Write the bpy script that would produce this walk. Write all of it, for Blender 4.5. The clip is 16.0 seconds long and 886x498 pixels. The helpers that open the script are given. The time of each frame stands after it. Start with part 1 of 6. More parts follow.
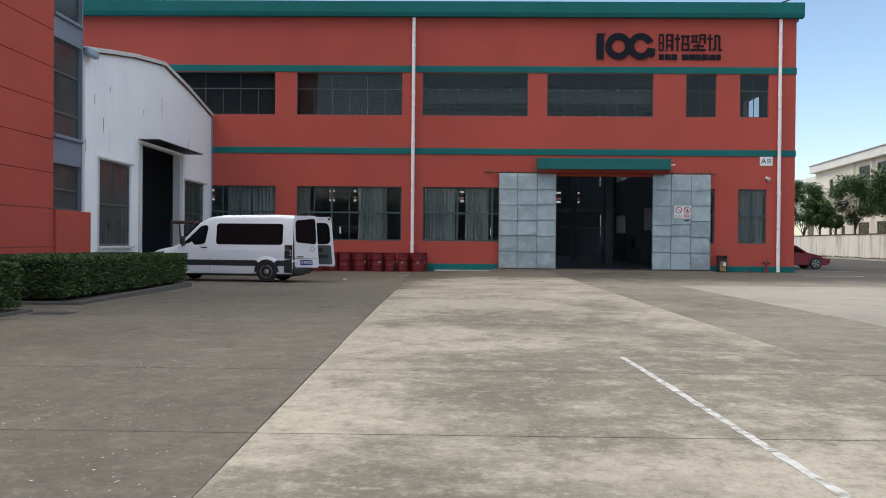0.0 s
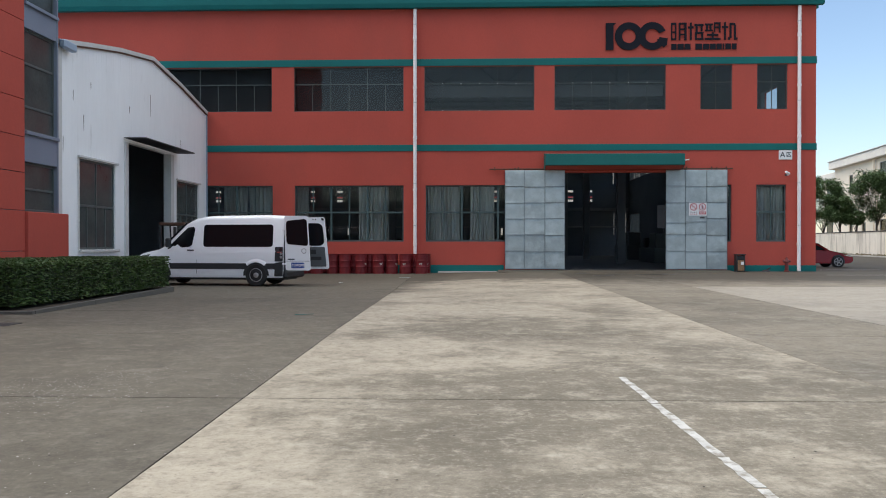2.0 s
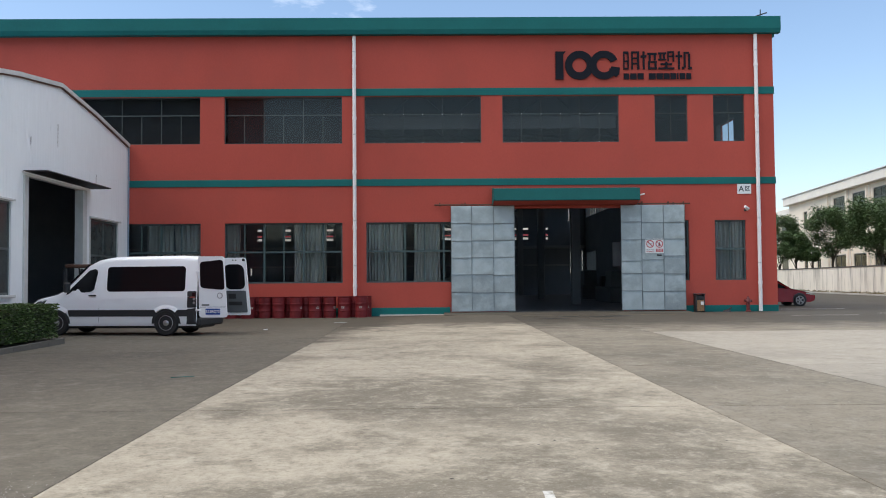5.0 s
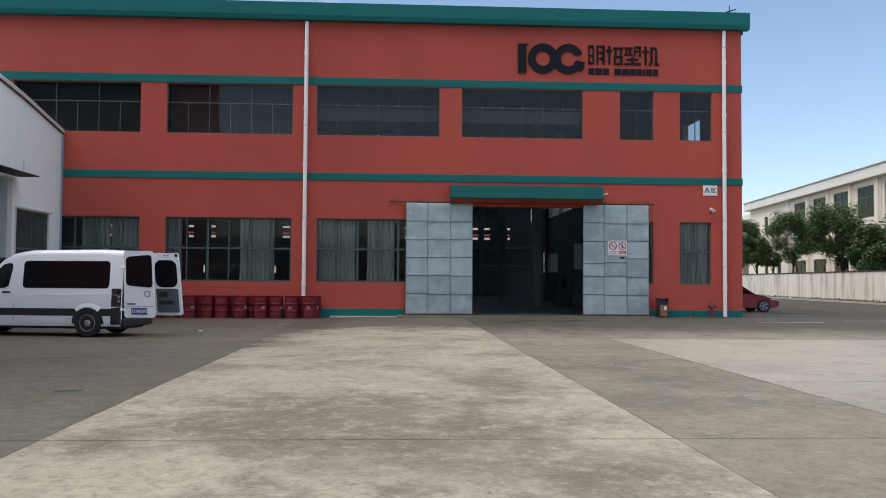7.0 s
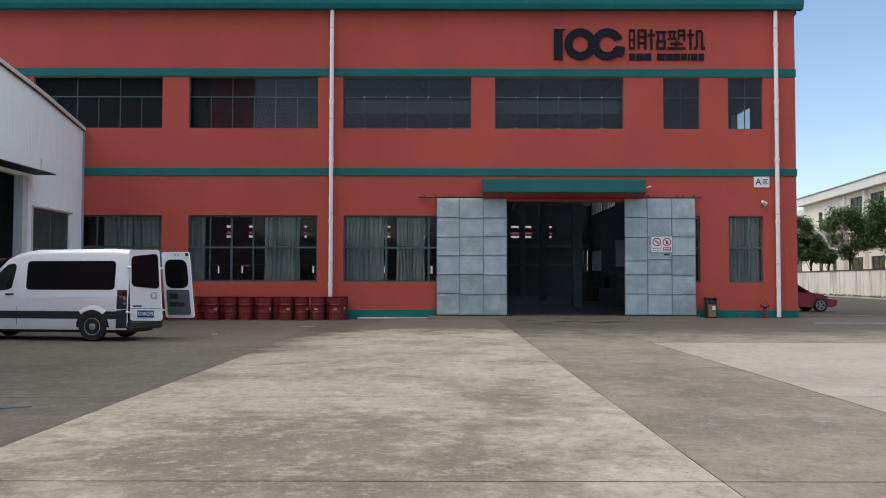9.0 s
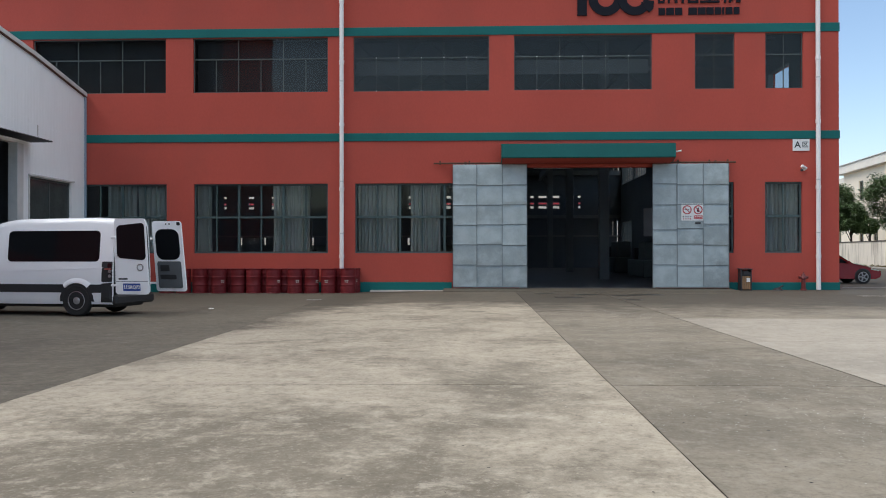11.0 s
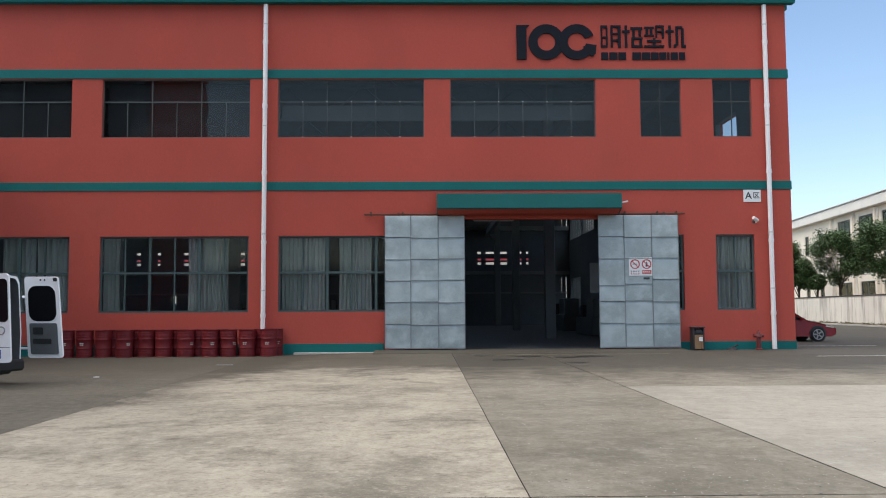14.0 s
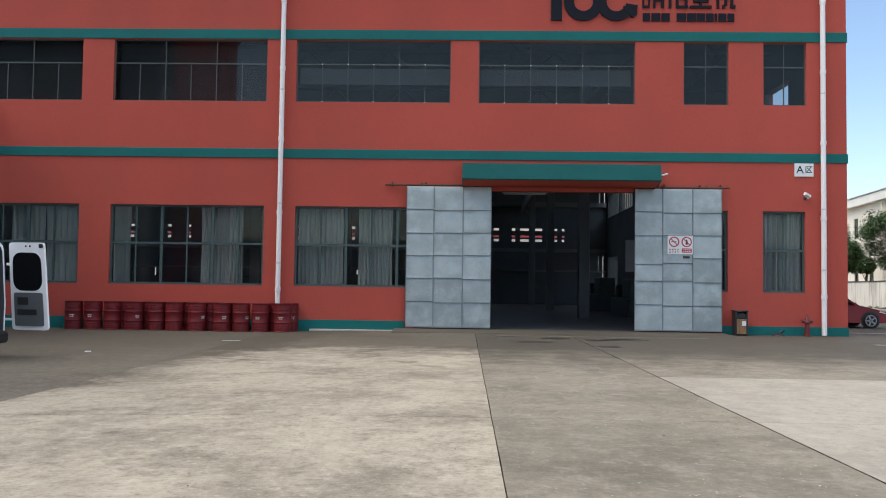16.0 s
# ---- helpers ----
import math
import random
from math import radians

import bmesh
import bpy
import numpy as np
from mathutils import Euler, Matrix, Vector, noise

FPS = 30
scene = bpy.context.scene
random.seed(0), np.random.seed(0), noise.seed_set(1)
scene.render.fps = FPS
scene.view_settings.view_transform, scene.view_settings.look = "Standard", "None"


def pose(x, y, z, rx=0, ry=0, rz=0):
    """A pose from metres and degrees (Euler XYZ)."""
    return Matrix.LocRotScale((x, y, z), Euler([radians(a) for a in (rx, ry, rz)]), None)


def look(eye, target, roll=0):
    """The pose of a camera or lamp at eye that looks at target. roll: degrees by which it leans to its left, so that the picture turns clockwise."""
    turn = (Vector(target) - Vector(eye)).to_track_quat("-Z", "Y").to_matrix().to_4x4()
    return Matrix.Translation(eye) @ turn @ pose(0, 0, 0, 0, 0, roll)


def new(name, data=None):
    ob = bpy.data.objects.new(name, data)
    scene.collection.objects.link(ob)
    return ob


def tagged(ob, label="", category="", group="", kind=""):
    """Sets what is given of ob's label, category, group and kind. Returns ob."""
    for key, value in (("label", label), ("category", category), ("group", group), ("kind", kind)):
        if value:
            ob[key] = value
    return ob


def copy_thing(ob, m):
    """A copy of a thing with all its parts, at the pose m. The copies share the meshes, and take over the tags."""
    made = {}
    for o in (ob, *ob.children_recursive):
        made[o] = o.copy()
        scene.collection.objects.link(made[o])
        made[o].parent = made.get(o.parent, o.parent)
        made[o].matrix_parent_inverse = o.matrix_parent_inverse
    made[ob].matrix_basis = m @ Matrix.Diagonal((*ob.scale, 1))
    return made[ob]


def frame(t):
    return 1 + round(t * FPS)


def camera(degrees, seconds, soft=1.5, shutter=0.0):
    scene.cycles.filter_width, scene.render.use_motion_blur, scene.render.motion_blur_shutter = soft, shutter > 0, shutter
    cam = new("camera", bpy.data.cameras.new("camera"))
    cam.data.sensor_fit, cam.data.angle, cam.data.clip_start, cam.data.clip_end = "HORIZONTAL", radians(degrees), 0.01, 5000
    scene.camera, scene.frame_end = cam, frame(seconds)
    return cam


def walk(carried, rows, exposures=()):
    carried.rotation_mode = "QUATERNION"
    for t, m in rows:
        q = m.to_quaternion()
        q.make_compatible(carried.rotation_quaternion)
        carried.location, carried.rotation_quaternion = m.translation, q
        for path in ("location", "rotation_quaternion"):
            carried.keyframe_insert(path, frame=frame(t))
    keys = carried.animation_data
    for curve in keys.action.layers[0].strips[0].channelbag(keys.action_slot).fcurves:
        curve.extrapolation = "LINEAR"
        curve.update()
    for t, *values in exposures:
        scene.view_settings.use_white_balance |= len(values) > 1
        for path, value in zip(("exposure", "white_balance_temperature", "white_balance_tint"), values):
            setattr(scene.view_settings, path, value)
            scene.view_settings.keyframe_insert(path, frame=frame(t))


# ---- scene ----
cam = camera(55.0, 16.0, soft=1.0)
PATH = [
    (0, (0.195, -0.727, 1.41), (0.16, 1.272, 1.393), 0.5),
    (0.5, (0.321, -0.321, 1.414), (0.323, 1.678, 1.371), 0.1),
    (1, (0.501, 0.161, 1.431), (0.437, 2.159, 1.382), -0.2),
    (1.5, (0.591, 0.526, 1.416), (0.548, 2.525, 1.389), 0.5),
    (2, (0.71, 1.023, 1.391), (0.639, 3.022, 1.376), 0.0),
    (2.5, (0.788, 1.59, 1.395), (0.633, 3.583, 1.327), 1.0),
    (3, (0.853, 2.034, 1.413), (0.825, 4.031, 1.303), 0.5),
    (3.5, (1.018, 2.457, 1.436), (1.039, 4.452, 1.305), -0.4),
    (4, (1.101, 2.855, 1.439), (1.122, 4.853, 1.34), -0.6),
    (4.5, (1.26, 3.216, 1.468), (1.297, 5.215, 1.5), -0.8),
    (4.7, (1.348, 3.439, 1.479), (1.364, 5.438, 1.552), -0.5),
    (6.8, (1.81, 5.476, 1.527), (1.936, 7.47, 1.607), 0.5),
    (7, (1.886, 5.602, 1.523), (1.993, 7.598, 1.598), 0.4),
    (7.5, (2.052, 6.062, 1.519), (2.093, 8.061, 1.576), 0.5),
    (8, (2.182, 6.511, 1.532), (2.223, 8.51, 1.599), 0.0),
    (8.5, (2.365, 6.919, 1.536), (2.369, 8.917, 1.615), -0.2),
    (9, (2.512, 7.388, 1.508), (2.512, 9.387, 1.582), 0.1),
    (9.5, (2.707, 7.859, 1.473), (2.689, 9.858, 1.508), -0.1),
    (9.7, (2.776, 8.068, 1.474), (2.722, 10.067, 1.496), 0.2),
    (11.8, (3.297, 9.846, 1.448), (3.201, 11.844, 1.444), -0.3),
    (12, (3.342, 10.038, 1.458), (3.207, 12.034, 1.431), -0.4),
    (12.5, (3.43, 10.447, 1.482), (3.212, 12.434, 1.435), -0.0),
    (13, (3.539, 10.851, 1.48), (3.425, 12.847, 1.487), -0.6),
    (13.5, (3.738, 11.365, 1.501), (3.701, 13.362, 1.603), -0.1),
    (14, (3.818, 11.721, 1.487), (3.853, 13.716, 1.63), -0.3),
    (14.5, (3.952, 12.141, 1.482), (3.97, 14.138, 1.581), -0.6),
    (15, (4.071, 12.718, 1.462), (4.008, 14.716, 1.498), 0.5),
    (15.5, (4.141, 13.038, 1.478), (4.12, 15.038, 1.525), -0.0),
    (16, (4.308, 13.517, 1.48), (4.253, 15.515, 1.569), 0.8),
]
EXPOSURES = [(0.0, 0.34), (1.0, 0.34), (1.5, 0.48), (2.0, 0.36), (3.0, 0.46), (4.0, 0.3), (4.5, 0.44), (4.7, 0.44), (7.0, 0.26), (9.0, 0.28), (9.7, 0.28), (12.0, 0.56), (12.5, 0.75), (13.0, 0.65), (14.0, 0.48), (15.0, 0.5), (15.5, 0.58), (16.0, 0.55)]
walk(cam, [(t, look(eye, target, roll)) for t, eye, target, roll in PATH], EXPOSURES)

# ---- world, sun ----
SUN_ELEVATION, SUN_AZIMUTH = 57.0, 256.0   # azimuth from +y towards +x
world = bpy.data.worlds.new("sky")
scene.world = world
world.use_nodes = True
wn, wl = world.node_tree.nodes, world.node_tree.links
background = wn["Background"]
sky = wn.new("ShaderNodeTexSky")
sky.sky_type = "NISHITA"
sky.sun_disc = False
sky.sun_elevation, sky.sun_rotation = radians(SUN_ELEVATION), radians(SUN_AZIMUTH)
sky.air_density, sky.dust_density, sky.ozone_density = 1.0, 0.7, 1.5
# broken white cloud over the clear sky
w_coord = wn.new("ShaderNodeTexCoord")
w_map = wn.new("ShaderNodeMapping")
w_map.inputs["Scale"].default_value = (1.6, 1.6, 4.5)
w_noise = wn.new("ShaderNodeTexNoise")
w_noise.inputs["Scale"].default_value = 2.1
w_noise.inputs["Detail"].default_value = 7.0
w_noise.inputs["Roughness"].default_value = 0.58
w_sep, w_low, w_add = wn.new("ShaderNodeSeparateXYZ"), wn.new("ShaderNodeMapRange"), wn.new("ShaderNodeMath")
w_low.inputs["From Min"].default_value, w_low.inputs["From Max"].default_value = 0.22, 0.62
w_low.inputs["To Min"].default_value, w_low.inputs["To Max"].default_value = -0.14, 0.2
wl.new(w_coord.outputs["Generated"], w_sep.inputs["Vector"])
wl.new(w_sep.outputs["Z"], w_low.inputs["Value"])
wl.new(w_noise.outputs["Fac"], w_add.inputs[0])
wl.new(w_low.outputs["Result"], w_add.inputs[1])
w_ramp = wn.new("ShaderNodeValToRGB")
w_ramp.color_ramp.elements[0].position = 0.56
w_ramp.color_ramp.elements[1].position = 0.76
w_mix = wn.new("ShaderNodeMix")
w_mix.data_type = "RGBA"
w_mix.inputs["B"].default_value = (9.5, 9.6, 9.8, 1)
wl.new(w_coord.outputs["Generated"], w_map.inputs["Vector"])
wl.new(w_map.outputs["Vector"], w_noise.inputs["Vector"])
wl.new(w_add.outputs[0], w_ramp.inputs["Fac"])
wl.new(w_ramp.outputs["Color"], w_mix.inputs["Factor"])
wl.new(sky.outputs["Color"], w_mix.inputs["A"])
wl.new(w_mix.outputs["Result"], background.inputs["Color"])
background.inputs["Strength"].default_value = 0.148
sun = new("sun", bpy.data.lights.new("sun", "SUN"))
sun.data.energy, sun.data.angle, sun.data.color = 1.45, radians(34), (1.0, 0.955, 0.885)
_a, _e = radians(SUN_AZIMUTH), radians(SUN_ELEVATION)
sun.matrix_world = look(Vector((math.sin(_a) * math.cos(_e), math.cos(_a) * math.cos(_e), math.sin(_e))) * 60, (0, 0, 0))


# ---- materials ----
def shader(name):
    m = bpy.data.materials.new(name)
    m.use_nodes = True
    return m, m.node_tree.nodes, m.node_tree.links, m.node_tree.nodes["Principled BSDF"]


def surface(name, colour, rough=0.6, metal=0.0, var=0.15, scale=0.8, fine=30.0, bump=0.08, stretch=(1, 1, 1), stain=None, stain_scale=0.5,
            stain_at=(0.55, 0.7), coat=0.0, rand=0.0, rough_var=0.1, local=False, spec=0.5):
    """Paint, metal, stone: a base colour with variation at two sizes, optional stains, fine relief."""
    m, n, l, p = shader(name)
    co = n.new("ShaderNodeTexCoord") if local else n.new("ShaderNodeNewGeometry")
    mp = n.new("ShaderNodeMapping")
    mp.inputs["Scale"].default_value = stretch
    l.new(co.outputs["Object" if local else "Position"], mp.inputs["Vector"])

    def tex(s, detail, r=0.6):
        t = n.new("ShaderNodeTexNoise")
        t.inputs["Scale"].default_value, t.inputs["Detail"].default_value, t.inputs["Roughness"].default_value = s, detail, r
        l.new(mp.outputs["Vector"], t.inputs["Vector"])
        return t.outputs["Fac"]

    big, small = tex(scale, 5.0), tex(fine, 3.0)
    add = n.new("ShaderNodeMath")
    add.operation = "MULTIPLY_ADD"
    add.inputs[1].default_value = 0.45
    l.new(small, add.inputs[0])
    l.new(big, add.inputs[2])
    ramp = n.new("ShaderNodeMapRange")
    ramp.inputs["From Min"].default_value, ramp.inputs["From Max"].default_value = 0.45, 1.0
    ramp.inputs["To Min"].default_value, ramp.inputs["To Max"].default_value = 1 - var, 1 + var
    l.new(add.outputs[0], ramp.inputs["Value"])
    value = ramp.outputs["Result"]
    if rand:
        info, mul = n.new("ShaderNodeObjectInfo"), n.new("ShaderNodeMapRange")
        mul.inputs["To Min"].default_value, mul.inputs["To Max"].default_value = 1 - rand, 1 + rand
        l.new(info.outputs["Random"], mul.inputs["Value"])
        both = n.new("ShaderNodeMath")
        both.operation = "MULTIPLY"
        l.new(value, both.inputs[0])
        l.new(mul.outputs["Result"], both.inputs[1])
        value = both.outputs[0]
    tint = n.new("ShaderNodeVectorMath")
    tint.operation = "SCALE"
    tint.inputs[0].default_value = colour
    l.new(value, tint.inputs["Scale"])
    out = tint.outputs["Vector"]
    if stain:
        sn = tex(stain_scale, 8.0, 0.65)
        sr = n.new("ShaderNodeValToRGB")
        sr.color_ramp.elements[0].position, sr.color_ramp.elements[1].position = stain_at
        mx = n.new("ShaderNodeMix")
        mx.data_type = "RGBA"
        mx.inputs["B"].default_value = (*stain, 1)
        l.new(sn, sr.inputs["Fac"])
        l.new(sr.outputs["Color"], mx.inputs["Factor"])
        l.new(out, mx.inputs["A"])
        out = mx.outputs["Result"]
    l.new(out, p.inputs["Base Color"])
    rr = n.new("ShaderNodeMapRange")
    rr.inputs["To Min"].default_value, rr.inputs["To Max"].default_value = max(0.02, rough - rough_var), min(1, rough + rough_var)
    l.new(big, rr.inputs["Value"])
    l.new(rr.outputs["Result"], p.inputs["Roughness"])
    p.inputs["Metallic"].default_value = metal
    p.inputs["Coat Weight"].default_value = coat
    p.inputs["Specular IOR Level"].default_value = spec
    if bump:
        b = n.new("ShaderNodeBump")
        b.inputs["Strength"].default_value, b.inputs["Distance"].default_value = bump, 0.02
        l.new(add.outputs[0], b.inputs["Height"])
        l.new(b.outputs["Normal"], p.inputs["Normal"])
    return m


def glass(name, tint=(0.55, 0.62, 0.6), gloss=1.0, ior=1.55):
    """A thin pane: clear with a tint, and gloss by Fresnel; slightly uneven."""
    m, n, l, p = shader(name)
    n.remove(p)
    tr, gl, fr, mx = n.new("ShaderNodeBsdfTransparent"), n.new("ShaderNodeBsdfGlossy"), n.new("ShaderNodeFresnel"), n.new("ShaderNodeMixShader")
    tr.inputs["Color"].default_value = (*tint, 1)
    gl.inputs["Roughness"].default_value = 0.02
    gl.inputs["Color"].default_value = (gloss, gloss * 0.92, gloss * 0.79, 1)
    fr.inputs["IOR"].default_value = ior
    geo, noi, bmp = n.new("ShaderNodeNewGeometry"), n.new("ShaderNodeTexNoise"), n.new("ShaderNodeBump")
    noi.inputs["Scale"].default_value = 0.9
    bmp.inputs["Strength"].default_value, bmp.inputs["Distance"].default_value = 0.06, 0.05
    l.new(geo.outputs["Position"], noi.inputs["Vector"])
    l.new(noi.outputs["Fac"], bmp.inputs["Height"])
    l.new(bmp.outputs["Normal"], gl.inputs["Normal"])
    l.new(fr.outputs["Fac"], mx.inputs["Fac"])
    l.new(tr.outputs["BSDF"], mx.inputs[1])
    l.new(gl.outputs["BSDF"], mx.inputs[2])
    l.new(mx.outputs["Shader"], n["Material Output"].inputs["Surface"])
    return m


RED = surface("red_wall_paint", (0.455, 0.085, 0.062), 0.75, var=0.10, scale=0.35, fine=14, bump=0.05, stretch=(1, 1, 0.6), stain=(0.385, 0.083, 0.062), stain_scale=0.5, stain_at=(0.5, 0.85), spec=0.15)
GREEN = surface("green_band_paint", (0.010, 0.135, 0.128), 0.6, var=0.12, scale=0.5, fine=10, bump=0.03, spec=0.2)
GREEN_DARK = surface("green_canopy_metal", (0.009, 0.115, 0.107), 0.55, var=0.12, scale=0.8, fine=10, bump=0.03, spec=0.25)
WHITE_CLAD = surface("white_cladding", (0.885, 0.895, 0.9), 0.55, var=0.05, scale=0.5, fine=6, bump=0.02, stretch=(1, 1, 0.25), stain=(0.5, 0.5, 0.48), stain_scale=1.2, stain_at=(0.62, 0.8))
TRIM_BLUE = surface("blue_grey_trim", (0.3, 0.38, 0.48), 0.5, var=0.1)
GREY_PANEL = surface("grey_spandrel_panel", (0.19, 0.22, 0.28), 0.45, var=0.08, scale=0.6)
FRAME_GREEN = surface("window_frame_green", (0.05, 0.085, 0.085), 0.5, var=0.15, scale=3)
FRAME_DARK = surface("window_frame_dark", (0.075, 0.092, 0.09), 0.5, var=0.15, scale=3)
FRAME_WHITE = surface("window_frame_white", (0.6, 0.6, 0.58), 0.5, var=0.1, scale=3)
PIPE = surface("white_plastic_pipe", (0.86, 0.83, 0.81), 0.45, var=0.06, scale=1.2, fine=20)
ZINC = surface("galvanised_sheet", (0.375, 0.425, 0.425), 0.46, 0.3, var=0.2, scale=1.6, fine=26, bump=0.25, rand=0.13, stain=(0.45, 0.505, 0.505), stain_scale=1.6, stain_at=(0.5, 0.7))
# ribs kept darker than the sheet: lap shadows put into their colour
ZINC_RIM_SHADED = surface("shaded_galvanised_frame", (0.25, 0.28, 0.285), 0.5, 0.3, var=0.12, scale=2)
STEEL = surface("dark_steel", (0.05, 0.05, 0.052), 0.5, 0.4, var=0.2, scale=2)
RUST = surface("rusty_steel", (0.12, 0.06, 0.04), 0.8, 0.2, var=0.3, scale=4)
CURTAIN = surface("grey_curtain_cloth", (0.56, 0.60, 0.575), 0.9, var=0.12, scale=1.5, fine=40, bump=0.1, stretch=(1, 1, 0.3))


def concrete(name, colour, dark, pale, amount, seed, shade_grime=None, spills=()):
    """Worn yard concrete: broad stains, blotches, pale scuffs and fine grit."""
    m, n, l, p = shader(name)
    geo = n.new("ShaderNodeNewGeometry")
    info = n.new("ShaderNodeObjectInfo")

    def tex(scale, detail, rough, stretch=(1, 1, 1), distort=0.0, shift=0.0):
        mp = n.new("ShaderNodeMapping")
        mp.inputs["Scale"].default_value = stretch
        mp.inputs["Location"].default_value = (seed * 13.7 + shift, seed * 5.1, shift)
        l.new(geo.outputs["Position"], mp.inputs["Vector"])
        t = n.new("ShaderNodeTexNoise")
        t.inputs["Scale"].default_value, t.inputs["Detail"].default_value = scale, detail
        t.inputs["Roughness"].default_value, t.inputs["Distortion"].default_value = rough, distort
        l.new(mp.outputs["Vector"], t.inputs["Vector"])
        return t.outputs["Fac"]

    def step(fac, lo, hi, top=1.0):
        r = n.new("ShaderNodeMapRange")
        r.interpolation_type = "SMOOTHSTEP"
        r.inputs["From Min"].default_value, r.inputs["From Max"].default_value, r.inputs["To Max"].default_value = lo, hi, top
        l.new(fac, r.inputs["Value"])
        return r.outputs["Result"]

    def mix(fac, a, b):
        x = n.new("ShaderNodeMix")
        x.data_type = "RGBA"
        l.new(fac, x.inputs["Factor"])
        if isinstance(a, tuple):
            x.inputs["A"].default_value = (*a, 1)
        else:
            l.new(a, x.inputs["A"])
        x.inputs["B"].default_value = (*b, 1)
        return x.outputs["Result"]

    broad = tex(0.33, 9.0, 0.64, (1.0, 0.85, 1), 0.2)
    blotch = tex(1.05, 11.0, 0.7, (0.95, 0.95, 1), 0.15, 31)
    scuff = tex(2.1, 10.0, 0.72, (1.0, 0.9, 1), 0.15, 77)
    grit = tex(34.0, 4.0, 0.7, shift=11)
    mottle = tex(5.5, 9.0, 0.75, (1.0, 0.9, 1), 0.1, 53)
    grain = tex(17.0, 7.0, 0.8, (1, 1, 1), 0.0, 19)
    for sx, sy, near, wide in spills:
        # old oily patches: blotches run together round a parking spot
        dist, fall, sum_ = n.new("ShaderNodeVectorMath"), n.new("ShaderNodeMapRange"), n.new("ShaderNodeMath")
        dist.operation, sum_.operation = "DISTANCE", "ADD"
        dist.inputs[1].default_value = (sx, sy, 0)
        l.new(geo.outputs["Position"], dist.inputs[0])
        fall.interpolation_type = "SMOOTHSTEP"
        fall.inputs["From Min"].default_value, fall.inputs["From Max"].default_value = near, wide
        fall.inputs["To Min"].default_value, fall.inputs["To Max"].default_value = 0.2, 0.0
        l.new(dist.outputs["Value"], fall.inputs["Value"])
        l.new(blotch, sum_.inputs[0])
        l.new(fall.outputs["Result"], sum_.inputs[1])
        blotch = sum_.outputs[0]
    c = mix(step(broad, 0.42, 0.68, amount), colour, dark)
    c = mix(step(blotch, 0.50, 0.70, amount * 0.9), c, dark)
    c = mix(step(scuff, 0.50, 0.72, 0.6), c, pale)
    c = mix(step(mottle, 0.48, 0.70, 0.6), c, dark)
    c = mix(step(grain, 0.50, 0.68, 0.55), c, dark)
    c = mix(step(grain, 0.47, 0.32, 0.5), c, pale)
    c = mix(step(mottle, 0.48, 0.33, 0.5), c, pale)
    c = mix(step(grit, 0.56, 0.75, 0.5), c, tuple(v * 0.55 for v in dark))
    c = mix(step(grit, 0.44, 0.28, 0.35), c, pale)
    if shade_grime:
        # the hall's shade and trodden dirt before it, painted with a ragged edge
        sep, wob = n.new("ShaderNodeSeparateXYZ"), n.new("ShaderNodeMath")
        wob.operation = "MULTIPLY_ADD"
        wob.inputs[1].default_value = 9.0
        l.new(geo.outputs["Position"], sep.inputs["Vector"])
        l.new(blotch, wob.inputs[0])
        l.new(sep.outputs["Y"], wob.inputs[2])
        c = mix(step(wob.outputs[0], shade_grime[0] + 4.5, shade_grime[1] + 4.5, 0.85), c, shade_grime[2])
        if not spills:
            shade_grime = None
    if shade_grime:
        # and dirt washed in along the west joint
        west, far = n.new("ShaderNodeMath"), n.new("ShaderNodeMath")
        west.operation, far.operation = "MULTIPLY_ADD", "MULTIPLY_ADD"
        west.inputs[1].default_value, west.inputs[2].default_value, far.inputs[1].default_value = -1.0, 0.0, 0.13
        l.new(sep.outputs["X"], west.inputs[0])
        l.new(sep.outputs["Y"], far.inputs[0])
        l.new(west.outputs[0], far.inputs[2])
        wave = n.new("ShaderNodeMath")
        wave.operation = "MULTIPLY_ADD"
        wave.inputs[1].default_value = 4.0
        l.new(blotch, wave.inputs[0])
        l.new(far.outputs[0], wave.inputs[2])
        c = mix(step(wave.outputs[0], 6.2, 7.9, 0.8), c, shade_grime[2])
    vary = n.new("ShaderNodeMapRange")
    vary.inputs["To Min"].default_value, vary.inputs["To Max"].default_value = 0.95, 1.05
    l.new(info.outputs["Random"], vary.inputs["Value"])
    sc = n.new("ShaderNodeVectorMath")
    sc.operation = "SCALE"
    l.new(c, sc.inputs[0])
    l.new(vary.outputs["Result"], sc.inputs["Scale"])
    l.new(sc.outputs["Vector"], p.inputs["Base Color"])
    rr = n.new("ShaderNodeMapRange")
    rr.inputs["To Min"].default_value, rr.inputs["To Max"].default_value = 0.95, 0.6
    l.new(broad, rr.inputs["Value"])
    l.new(rr.outputs["Result"], p.inputs["Roughness"])
    p.inputs["Specular IOR Level"].default_value = 0.15
    b1, b2 = n.new("ShaderNodeBump"), n.new("ShaderNodeBump")
    b1.inputs["Strength"].default_value, b1.inputs["Distance"].default_value = 0.25, 0.03
    b2.inputs["Strength"].default_value, b2.inputs["Distance"].default_value = 0.35, 0.004
    l.new(scuff, b1.inputs["Height"])
    l.new(grit, b2.inputs["Height"])
    l.new(b1.outputs["Normal"], b2.inputs["Normal"])
    l.new(b2.outputs["Normal"], p.inputs["Normal"])
    return m


